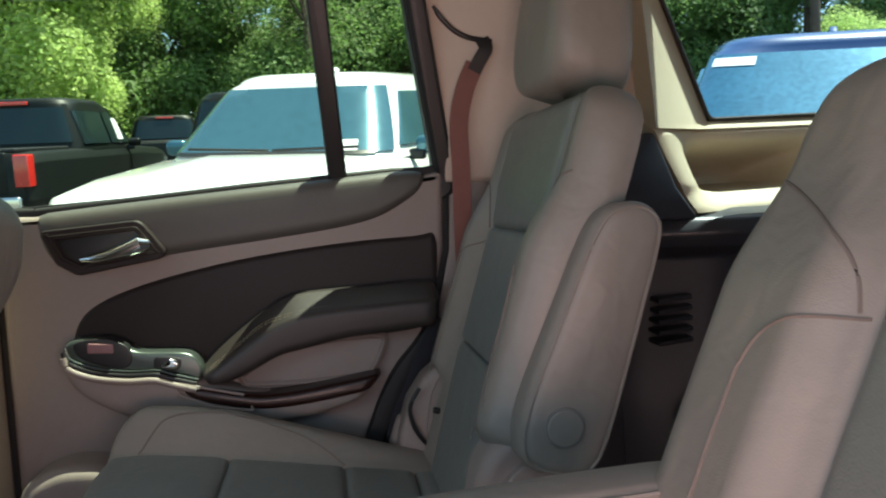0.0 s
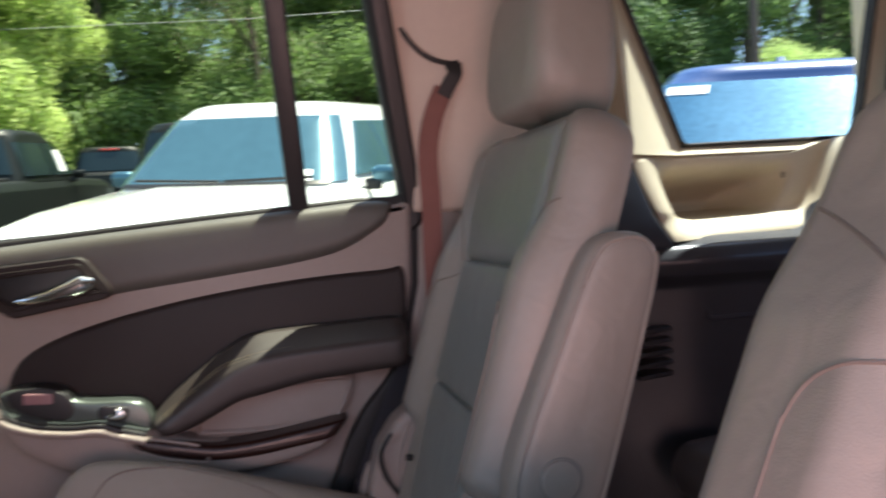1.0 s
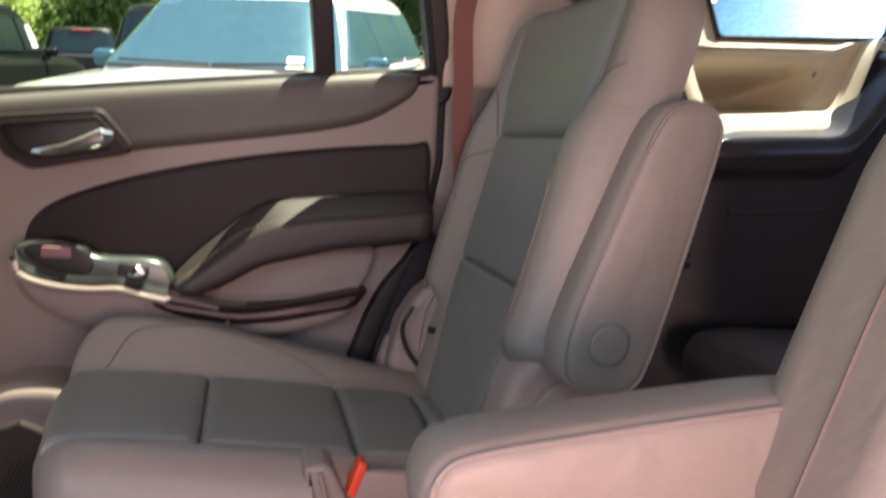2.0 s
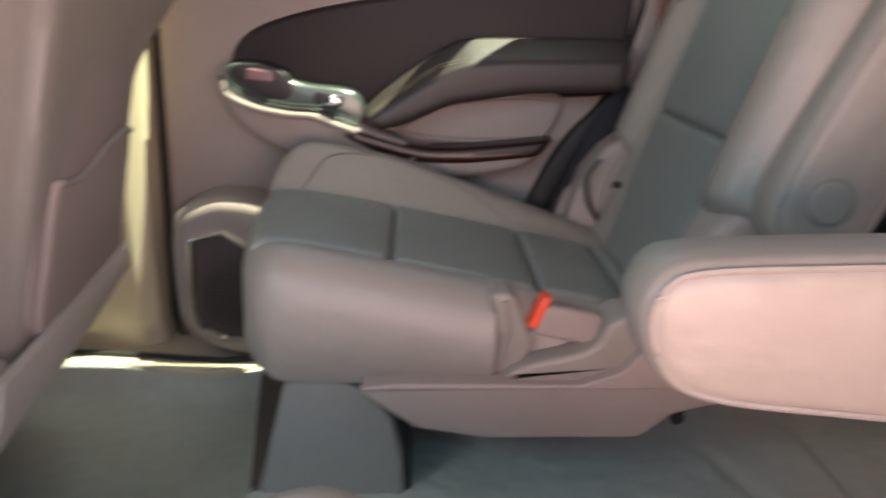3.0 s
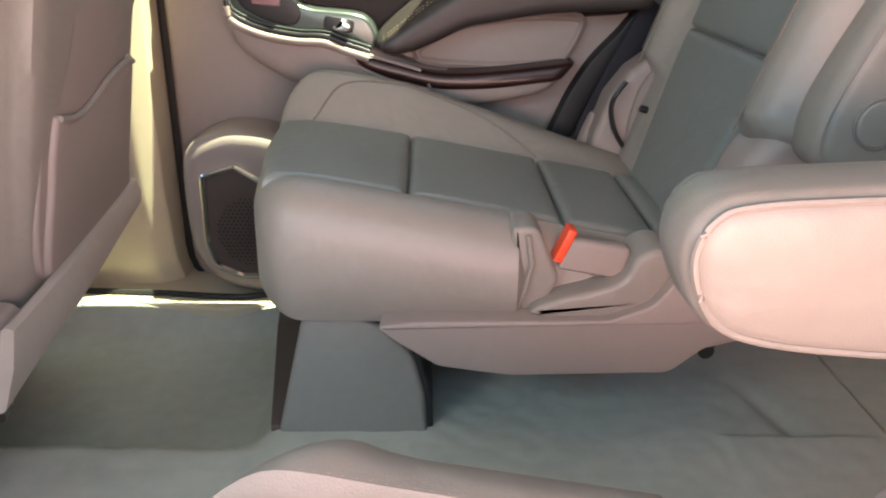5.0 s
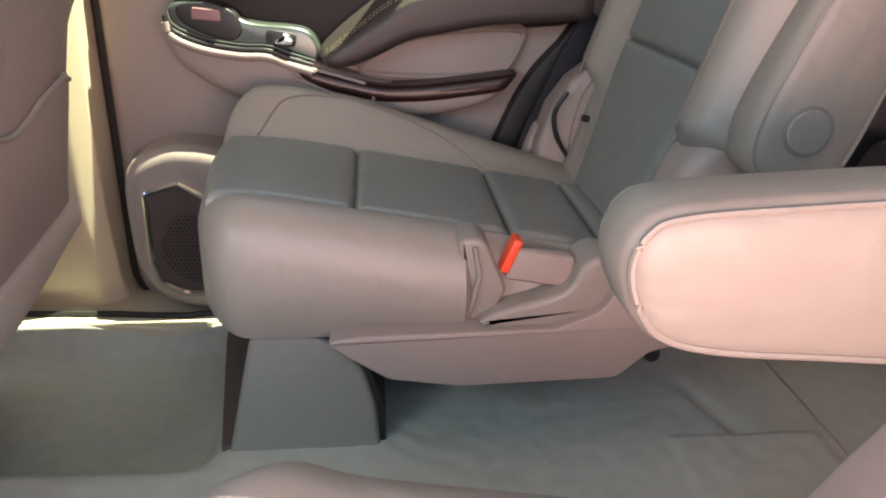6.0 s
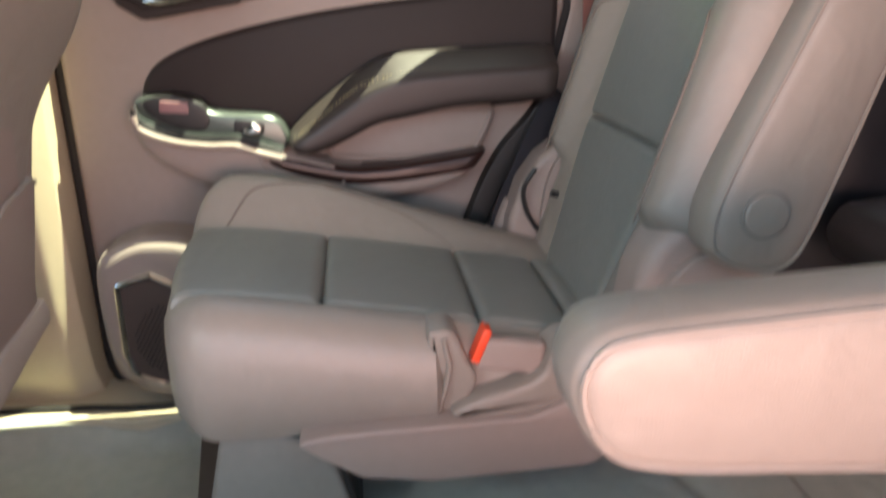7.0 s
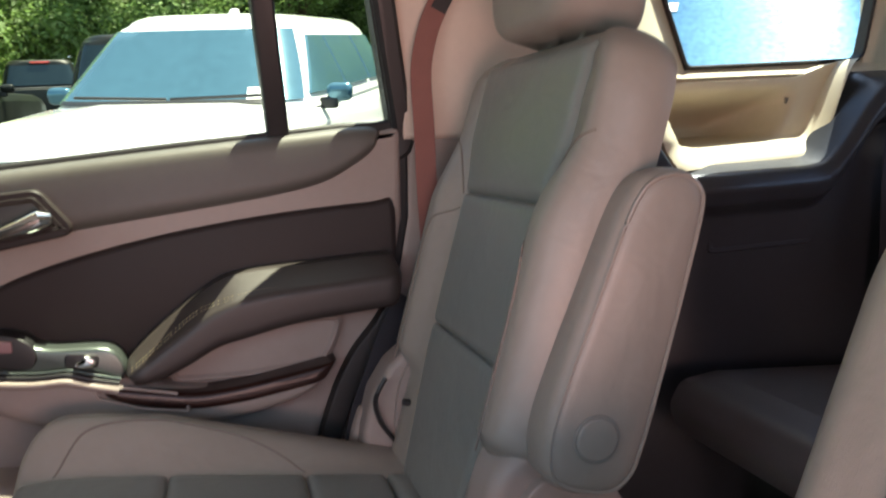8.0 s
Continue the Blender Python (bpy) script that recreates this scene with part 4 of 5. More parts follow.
    rim("cap_groove", [(0.0285 * math.cos(a), 0.0285 * math.sin(a)) for a in np.linspace(0, 2 * math.pi, 33)[:-1]], 0.003, v1 + 0.01, v1 - 0.0045, PLASTIC_DK, arm, edge=0.001, put=put_arm)
    # hinge cover under the armrest
    up = 0.0 if arm_down else 0.024
    hinge = flow([(0.385, 0.40), (0.40, 0.462 + up), (0.435, 0.508 + up), (0.49, 0.524 + up), (0.545, 0.498 + up), (0.57, 0.44), (0.55, 0.37), (0.46, 0.34), (0.40, 0.355)], 6)
    plate("hinge_cover", hinge, -0.20, -0.270, PLASTIC, chair, "rounded plastic hinge cover", edge=0.022, put=put, seg=5)
    plate("hinge_cover", hinge, 0.20, 0.262, PLASTIC, chair, edge=0.018, put=put, seg=5)
    # outboard bracket between the cushion and the back, with its dark edge and a bolt
    bracket = fillet([(0.318, 0.30), (0.330, 0.40), (0.352, 0.468), (0.385, 0.515), (0.425, 0.545), (0.47, 0.53), (0.46, 0.40), (0.43, 0.33), (0.38, 0.30)], 0.02, 4)
    plate("seat_bracket", bracket, 0.28, 0.212, PLASTIC, chair, "taupe plastic bracket beside the backrest", edge=0.014, put=put, seg=4)
    tube("bracket_edge", [W(x, 0.198 + 0.05 * (0.42 - z), z) for x, z in flow([(0.372, 0.500), (0.352, 0.463), (0.358, 0.423), (0.376, 0.391), (0.404, 0.358)], 5, False)], 0.0045, BLACK, chair, "black edging", n=6)
    tube("bracket_bolt", [W(0.410, 0.175, 0.455), W(0.396, 0.175, 0.459)], [0.0065, 0.006], BLACK, chair, "dark bolt head", n=10)
    tube("hinge_pin", [W(0.412, 0.150, 0.352), W(0.398, 0.150, 0.356)], 0.0045, CHROME, chair, "bright hinge pin", n=8)
    return chair


captain_chair(1, 0.43, 0.0, False, "taupe leather captain's chair with its armrest folded up")
captain_chair(-1, NEAR_Y, NEAR_X, True, "taupe leather captain's chair with its armrest folded down", 22.5, 0.026, 0.07, 0.090, 0.034)


# ---- front passenger seat, seen from behind ----
def front_seat():
    s = thing("front_seat", "taupe leather front passenger seat seen from behind", "car seat", group="front row seats")

    def F(u, y, w):
        """u up the back, w rearwards from its rear face."""
        return (-0.468 + 0.14 * u + 0.095 * u * u + 0.97 * w, y, 0.27 + 0.97 * u - 0.22 * w)

    y0, y1 = FRONT_Y0, 0.552
    yc, hw = (y0 + y1) / 2, (y1 - y0) / 2
    rings = []
    us = [(-0.02, 0.03), (-0.005, 0.008)] + [(u, 0) for u in np.linspace(0.0, 0.615, 36)] + [(0.615 + 0.06 * math.sin(a), 0.06 * (1 - math.cos(a))) for a in np.linspace(0.15, math.pi / 2, 8)]
    for u, shr in us:
        h = hw - 0.03 * step(0.45, 0.66, u) - 0.012 * (1 - step(0, 0.2, u))
        sec = fillet([(-h, -0.15), (h, -0.15), (h, -0.06), (h - 0.07, 0.0), (-h + 0.105, 0.0), (-h + 0.020, -0.055), (-h, -0.12)], [0.03, 0.03, 0.05, 0.06, 0.09, 0.09, 0.05], 6)
        bul = 0.010 * math.sin(math.pi * min(1, max(0, u / 0.78)))
        full = 0.068 * step(0.36, 0.58, u)
        rings.append([F(u, yc + v * (1 + (0.44 * step(0.28, 0.58, u) if v > 0 else 0)) * (1 - shr / hw), -0.075 + (w + bul * (1 if w > -0.01 else 0) + (full * v / h if v > 0 and w > -0.1 else 0) + 0.075) * (1 - shr / 0.075)) for v, w in sec])
    loft("backrest", rings, LEATHER, s, "taupe leather backrest")
    # map pocket panel with a curved upper edge
    def on_back(p, d):
        return F(p[1], p[0], d)
    shell = flow([(y0 + 0.118, 0.06), (y0 + 0.122, 0.30), (y0 + 0.145, 0.60), (yc + 0.03, 0.655), (y1 - 0.085, 0.60), (y1 - 0.052, 0.30), (y1 - 0.055, 0.06), (yc, 0.045)], 6)
    plate("back_panel", shell, -0.02, 0.007, PLASTIC, s, "taupe seat back panel", edge=0.006, put=on_back, crown=0.004)
    pocket = flow([(y0 + 0.130, 0.045), (y0 + 0.134, 0.17), (y0 + 0.142, 0.248), (y0 + 0.155, 0.262), (y0 + 0.205, 0.250), (y0 + 0.26, 0.262), (y0 + 0.30, 0.278), (y1 - 0.10, 0.290), (y1 - 0.066, 0.285), (y1 - 0.060, 0.14), (y1 - 0.064, 0.045), (yc, 0.035)], 6)
    plate("map_pocket", pocket, 0.0, 0.016, PLASTIC, s, "taupe leather map pocket", edge=0.007, put=on_back, crown=0.003)
    top = flow([(y0 + 0.150, 0.259), (y0 + 0.205, 0.250), (y0 + 0.26, 0.262), (y0 + 0.30, 0.278), (y1 - 0.10, 0.291), (y1 - 0.070, 0.287)], 6, False)
    tube("pocket_hem", [F(u, y, 0.015) for y, u in top], 0.0045, LEATHER, s, "rolled hem", n=8)
    # loose flap along the foot of the back: straight, deepest at its slanting inboard end
    rings = []
    for k in range(33):
        t = k / 32
        yt, yb = 0.080 + 0.425 * t, 0.022 + 0.483 * t
        zt, zb = 0.317 + 0.010 * t + 0.028 * t * t, 0.241 + 0.055 * t + 0.016 * t * t + 0.002 * math.sin(9 * t)
        x0 = -0.440 - 0.004 * t
        p, q = Vector((x0, yt, zt)), Vector((x0 + 0.006, yb, zb))
        sec = [(0.0, 0.0), (0.04, 0.010), (0.5, 0.013), (0.96, 0.008), (1.0, 0.002), (0.96, -0.005), (0.5, -0.004), (0.04, -0.005)]
        rings.append([tuple(p.lerp(q, c) + Vector((w, 0, 0))) for c, w in sec])
    loft("back_flap", rings, BRIGHTENED_LEATHER, s, "leather flap along the seat's foot, coloured pale for the light on it")
    # inboard hinge cover and cushion
    hinge = fillet([(-0.60, 0.16), (-0.60, 0.318), (-0.511, 0.319), (-0.464, 0.314), (-0.444, 0.293), (-0.452, 0.272), (-0.492, 0.168), (-0.515, 0.158)], [0.02, 0.02, 0.01, 0.015, 0.012, 0.02, 0.015, 0.01], 5)
    plate("hinge_cover", hinge, y0 + 0.06, y0 - 0.002, PLASTIC, s, "taupe plastic hinge cover", edge=0.010, seg=5)
    plate("hinge_cover", [(a - 0.07, b) for a, b in hinge], y1 - 0.05, y1 + 0.005, PLASTIC, s, "taupe plastic hinge cover", edge=0.014, seg=5)
    block("cushion", (-1.12, y0 + 0.015, 0.16), (-0.54, y1 - 0.015, 0.40), LEATHER, s, "taupe leather cushion", r=0.06)
    for yy in (y0 + 0.07, y1 - 0.07):
        block("seat_rail", (-1.10, yy - 0.025, -0.02), (-0.70, yy + 0.025, 0.17), BLACK, s, "black seat rail", r=0.01)
    tube("bolt", [(-0.478, y0 + 0.03, 0.186), (-0.478, y0 + 0.008, 0.186)], 0.007, CHROME, s, "small bolt", n=8)
    rings = []
    for a in np.linspace(-math.pi / 2, math.pi / 2, 19):
        q, f = math.copysign(abs(math.sin(a)) ** 0.62, math.sin(a)), abs(math.cos(a)) ** 0.36
        u = 0.805 + 0.120 * q
        lean = -0.018 - 0.2 * (u - 0.7) - 1.25 * (u - 0.7) ** 2
        rings.append([F(u, yc + math.copysign(abs(math.cos(p)) ** 0.5, math.cos(p)) * 0.152 * f, lean + math.copysign(abs(math.sin(p)) ** 0.6, math.sin(p)) * 0.055 * f) for p in np.linspace(0, 2 * math.pi, 33)[:-1]])
    loft("headrest", rings, LEATHER, s, "taupe leather headrest")
    for y in (yc - 0.05, yc + 0.05):
        tube("headrest_post", [F(0.60, y, -0.05), F(0.74, y, -0.045)], 0.006, CHROME, s, n=8)
    return s


front_seat()


def console():
    """Rear end of the front centre console: sloping control panel above, open bin below."""
    c = thing("centre_console", "taupe centre console with black rear climate panel and open bin", "car console")
    y0, y1, x = CON_Y0, CON_Y1, CON_X
    yc = (y0 + y1) / 2
    side = fillet([(-1.3, 0.05), (-1.3, 0.60), (x - 0.10, 0.62), (x - 0.035, 0.60), (x - 0.005, 0.54), (x, 0.40), (x + 0.012, 0.30), (x - 0.005, 0.05)], [0, 0.02, 0.04, 0.04, 0.03, 0.02, 0.02, 0], 5)
    plate("console_body", side, y1, y0, PLASTIC, c, edge=0.02, both=True, seg=5)
    # the panel leans with the console's back
    def on_rear(p, d):
        return (x - 0.012 + d + 0.03 * (0.46 - p[1]), p[0], p[1])
    panel = fillet([(y0 + 0.02, 0.425), (y1 - 0.035, 0.425), (y1 - 0.012, 0.475), (y1 - 0.022, 0.555), (y1 - 0.05, 0.578), (y0 + 0.02, 0.578)], 0.015, 5)
    plate("control_panel", panel, -0.02, 0.018, BLACK, c, "black control panel", edge=0.005, put=on_rear)
    for y in (y1 - 0.055, yc - 0.045):
        ring = [(y + 0.015 * math.cos(a), 0.485 + 0.015 * math.sin(a)) for a in np.linspace(0, 2 * math.pi, 25)[:-1]]
        knob = plate("climate_knob", ring, 0.01, 0.031, SATIN, c, "silver climate knob", edge=0.005, put=on_rear)
        rim("knob_ring", [(y + 0.0185 * math.cos(a), 0.485 + 0.0185 * math.sin(a)) for a in np.linspace(0, 2 * math.pi, 25)[:-1]], 0.004, 0.01, 0.022, CHROME, knob, edge=0.001, put=on_rear)
    plate("vent_tab", fillet([(y1 - 0.052, 0.520), (y1 - 0.034, 0.516), (y1 - 0.036, 0.556), (y1 - 0.054, 0.560)], 0.004, 3), 0.01, 0.030, PLASTIC_DK, c, "grey vent tab", edge=0.003, put=on_rear)
    for i in range(3):
        plate("button", fillet([(yc - 0.02 + i * 0.020, 0.446), (yc - 0.005 + i * 0.020, 0.446), (yc - 0.005 + i * 0.020, 0.456), (yc - 0.02 + i * 0.020, 0.456)], 0.002, 2), 0.01, 0.0215, PLASTIC_DK, c, edge=0.001, put=on_rear)
    # bin below with a bright rim
    bin_ = fillet([(y0 + 0.02, 0.20), (y1 - 0.03, 0.20), (y1 - 0.02, 0.39), (y0 + 0.02, 0.39)], 0.012, 4)
    plate("bin_back", bin_, -0.03, 0.0185, PLASTIC, c, "taupe bin flap", edge=0.004, put=on_rear)
    tube("bin_edge", [on_rear(p, 0.022) for p in ((y1 - 0.020, 0.40), (y1 - 0.022, 0.34), (y1 - 0.030, 0.25), (y1 - 0.045, 0.20))], 0.0045, BRIGHTENED_LEATHER, c, "pale bin edge", n=8)
    # no hole is cut: a black plate stands for the shaded opening
    plate("bin_mouth_shade", fillet([(y0 + 0.03, 0.205), (y1 - 0.042, 0.205), (y1 - 0.036, 0.285), (y0 + 0.03, 0.285)], 0.01, 4), 0.0, 0.0215, BLACK, c, "black plate standing for the shade inside the bin's mouth", edge=0.002, put=on_rear)
    return c


console()


# ---- belts ----
def strap(name, path, width, mat, parent, label="", across=(1, 0, 0)):
    rings, a = [], Vector(across).normalized()
    for i, p in enumerate(path):
        d = (Vector(path[min(i + 1, len(path) - 1)]) - Vector(path[max(i - 1, 0)])).normalized()
        nrm = d.cross(a).normalized()
        aa = nrm.cross(d).normalized()
        rings.append([Vector(p) + aa * sx * width / 2 + nrm * sn * 0.0012 for sx, sn in ((-1, 0), (-0.96, 1), (0.96, 1), (1, 0), (0.96, -1), (-0.96, -1))])
    return loft(name, rings, mat, parent, label)


belt = thing("seat_belt", "reddish-brown belt webbing hanging from a black pillar guide", "seat belt")
strap("webbing", flow([(0.538, 0.725, 1.150), (0.515, 0.730, 1.10), (0.500, 0.738, 1.03), (0.500, 0.740, 0.93), (0.497, 0.735, 0.80), (0.50, 0.735, 0.62), (0.50, 0.735, 0.45)], 6, False), 0.040, BELT, belt)
tube("belt_guide", flow([(0.452, 0.703, 1.266), (0.470, 0.706, 1.240), (0.497, 0.712, 1.216), (0.530, 0.716, 1.202), (0.575, 0.724, 1.197)], 6, False), [0.004] * 3 + [0.0055] * 20 + [0.004] * 2, BLACK, belt, "black curved belt guide", n=8)
strap("guide_loop", flow([(0.553, 0.716, 1.200), (0.560, 0.714, 1.180), (0.548, 0.718, 1.158), (0.535, 0.724, 1.135)], 5, False), 0.030, BLACK, belt, "black guide loop")
low_belt = thing("lower_belt", "dark belt webbing and anchor beside the seat's foot", "seat belt")
strap("webbing", flow([(0.445, 0.748, 0.615), (0.400, 0.726, 0.542), (0.368, 0.716, 0.478), (0.338, 0.713, 0.410), (0.326, 0.716, 0.36)], 6, False), 0.046, BELT_DK, low_belt, across=(1, 0.3, 0))
tube("buckle_sleeve", flow([(0.345, 0.708, 0.425), (0.326, 0.710, 0.375), (0.312, 0.713, 0.30), (0.308, 0.716, 0.18)], 5, False), [0.017] + [0.021] * 14 + [0.018], PLASTIC, low_belt, "taupe belt sleeve", n=12, flat=0.6)
block("anchor", (0.285, 0.705, RISE - 0.005), (0.335, 0.735, 0.20), BLACK, low_belt, "black belt anchor", r=0.008)
arch = flow([(0.425, 0.61), (0.385, 0.563), (0.335, 0.505), (0.290, 0.42), (0.255, 0.30), (0.24, 0.12), (0.275, 0.12), (0.292, 0.30), (0.327, 0.400), (0.371, 0.478), (0.416, 0.532), (0.452, 0.575)], 5)
tagged(plate("wheel_arch_trim", arch, 0.83, 0.765, RUBBER, edge=0.005), "black rubber weatherstrip round the wheel arch", "weatherstrip", kind="structure")
rear_belt = thing("rear_belt", "black third-row belt hanging from the rear pillar", "seat belt")
strap("webbing", flow([(1.60, 0.69, 1.375), (1.592, 0.705, 1.25), (1.570, 0.712, 1.05), (1.535, 0.685, 0.92), (1.51, 0.672, 0.78), (1.50, 0.665, 0.60), (1.49, 0.66, 0.44)], 5, False), 0.05, BELT_DK, rear_belt)
block("latch_plate", (1.525, 0.690, 0.965), (1.580, 0.700, 1.010), PLASTIC, rear_belt, "pale latch plate", r=0.005)
block("retractor_cover", (1.55, 0.665, 1.365), (1.65, 0.74, 1.395), BLACK, rear_belt, r=0.01)


# ---- third row ----
def third_row():
    b = thing("bench_seat", "charcoal leather third-row bench seat in the shade", "bench seat")
    for i, (a, c) in enumerate(((-0.68, -0.235), (-0.225, 0.215), (0.225, 0.67))):
        rings = []
        for y in np.linspace(0, 1, 17):
            e = max(0, abs(y - 0.5) * 2 - 0.86) / 0.14
            sh = 0.03 * (1 - math.sqrt(max(0, 1 - e * e)))
            sec = fillet([(0.965, 0.295), (0.940, 0.355), (0.968, 0.405), (1.05, 0.412), (1.42, 0.375), (1.46, 0.36), (1.46, 0.26)], [0.03, 0.04, 0.04, 0.05, 0.03, 0.02, 0.02], 5)
            rings.append([(1.19 + (x - 1.19) * (1 - sh / 0.26), a + (c - a) * y, 0.34 + (z - 0.34) * (1 - sh / 0.1)) for x, z in sec])
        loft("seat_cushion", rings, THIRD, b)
        rings = []
        for y in np.linspace(0, 1, 17):
            e = max(0, abs(y - 0.5) * 2 - 0.86) / 0.14
            sh = 0.03 * (1 - math.sqrt(max(0, 1 - e * e)))
            sec = fillet([(1.46, 0.36), (1.60, 0.80), (1.64, 0.83), (1.70, 0.82), (1.72, 0.78), (1.60, 0.34)], [0.03, 0.04, 0.04, 0.04, 0.03, 0.02], 5)
            rings.append([(x, a + (c - a) * y, 0.6 + (z - 0.6) * (1 - sh / 0.23)) for x, z in sec])
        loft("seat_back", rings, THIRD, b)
        block("seat_leg", (1.10, (a + c) / 2 - 0.05, -0.03), (1.40, (a + c) / 2 + 0.05, 0.33), BLACK, b, r=0.01)
    return b


third_row()


# ---- outdoors ----
SLOPE = 0.127


def ground_z(y):
    return -0.68 + SLOPE * max(0, min(y, 7.0) + 0.5) + 0.085 * max(0, min(y, 34.0) - 7.0)


def outdoors_ground():
    ys = np.r_[-1500, -200, -40, np.linspace(-10, 40, 60), 60, 200, 1500]
    xs = np.r_[-1500, -200, -60, np.linspace(-40, 60, 41), 100, 300, 1500]
    verts = [(x, y, ground_z(y) - 0.02 * noise.noise((x * 0.3, y * 0.3, 0)) - 0.01) for x in xs for y in ys]
    n = len(ys)
    faces = [[i * n + j, i * n + j + 1, (i + 1) * n + j + 1, (i + 1) * n + j] for i in range(len(xs) - 1) for j in range(n - 1)]
    return tagged(finish("ground", verts, faces, ASPHALT), "worn grey asphalt car park rising towards the trees", "ground", kind="structure")


ASPHALT = material("asphalt", (0.085, 0.083, 0.080), rough=0.9, vary=0.25, scale=1.5, grain=0.6, grain_scale=120, dist=0.004)
GRASS = material("grass", (0.09, 0.13, 0.035), rough=0.9, vary=0.4, scale=3, grain=0.8, grain_scale=60, dist=0.03)
PAINT_W = material("white_paint", (0.80, 0.80, 0.79), rough=0.3, vary=0.02, coat=1.0)
PAINT_K = material("black_paint", (0.007, 0.009, 0.008), rough=0.45, vary=0.1, coat=0.12, spec=0.2)
PAINT_B = material("blue_paint", (0.018, 0.050, 0.150), rough=0.3, vary=0.05, coat=1.0)
PAINT_S = material("pale_paint", (0.35, 0.42, 0.48), rough=0.3, vary=0.05, coat=1.0)
# opaque car glass: the sky's blue reflection is put into its colour
CAR_GLASS = material("car_glass", (0.080, 0.175, 0.230), rough=0.16, metal=0.55, vary=0.12, scale=1.2)
DARK_GLASS = material("dark_glass", (0.020, 0.034, 0.038), rough=0.14, metal=0.35, vary=0.15, scale=1.5)
# brighter, blotchier blue: pale sky reflections painted into the pane's colour
SKY_BLUE_GLASS = material("sky_blue_glass", (0.07, 0.18, 0.27), rough=0.12, metal=0.45, vary=0.25, scale=3)
TAIL = material("tail_lamp", (0.55, 0.025, 0.018), rough=0.15, vary=0.3, scale=25, coat=1.0)
TYRE = material("tyre", (0.02, 0.02, 0.02), rough=0.85, vary=0.2, scale=20)
STICKER = material("sticker", (0.75, 0.76, 0.74), rough=0.6, vary=0.03)
CABLE = material("cable_sheath", (0.26, 0.27, 0.26), rough=0.5, vary=0.1)
BARK = material("bark", (0.11, 0.085, 0.06), rough=0.95, vary=0.35, scale=5, grain=0.8, grain_scale=30, dist=0.02)
outdoors_ground()


def verge():
    ys, xs = np.linspace(23.5, 70, 40), np.linspace(-70, 90, 60)
    verts = [(x, y, ground_z(y) + 0.05 + 0.10 * noise.noise((x * 0.4, y * 0.4, 1))) for x in xs for y in ys]
    n = len(ys)
    faces = [[i * n + j, i * n + j + 1, (i + 1) * n + j + 1, (i + 1) * n + j] for i in range(len(xs) - 1) for j in range(n - 1)]
    return tagged(finish("grass_verge", verts, faces, GRASS), "sunlit rough grass below the trees", "grass", kind="stuff")


verge()


def superring(xf, xb, hw, z, n=7.0, k=128):
    cx, hx = (xf + xb) / 2, (xf - xb) / 2
    out = []
    for a in np.linspace(0, 2 * math.pi, k + 1)[:-1]:
        c, s = math.cos(a), math.sin(a)
        out.append((cx + hx * math.copysign(abs(c) ** (2 / n), c), hw * math.copysign(abs(s) ** (2 / n), s), z))
    return out


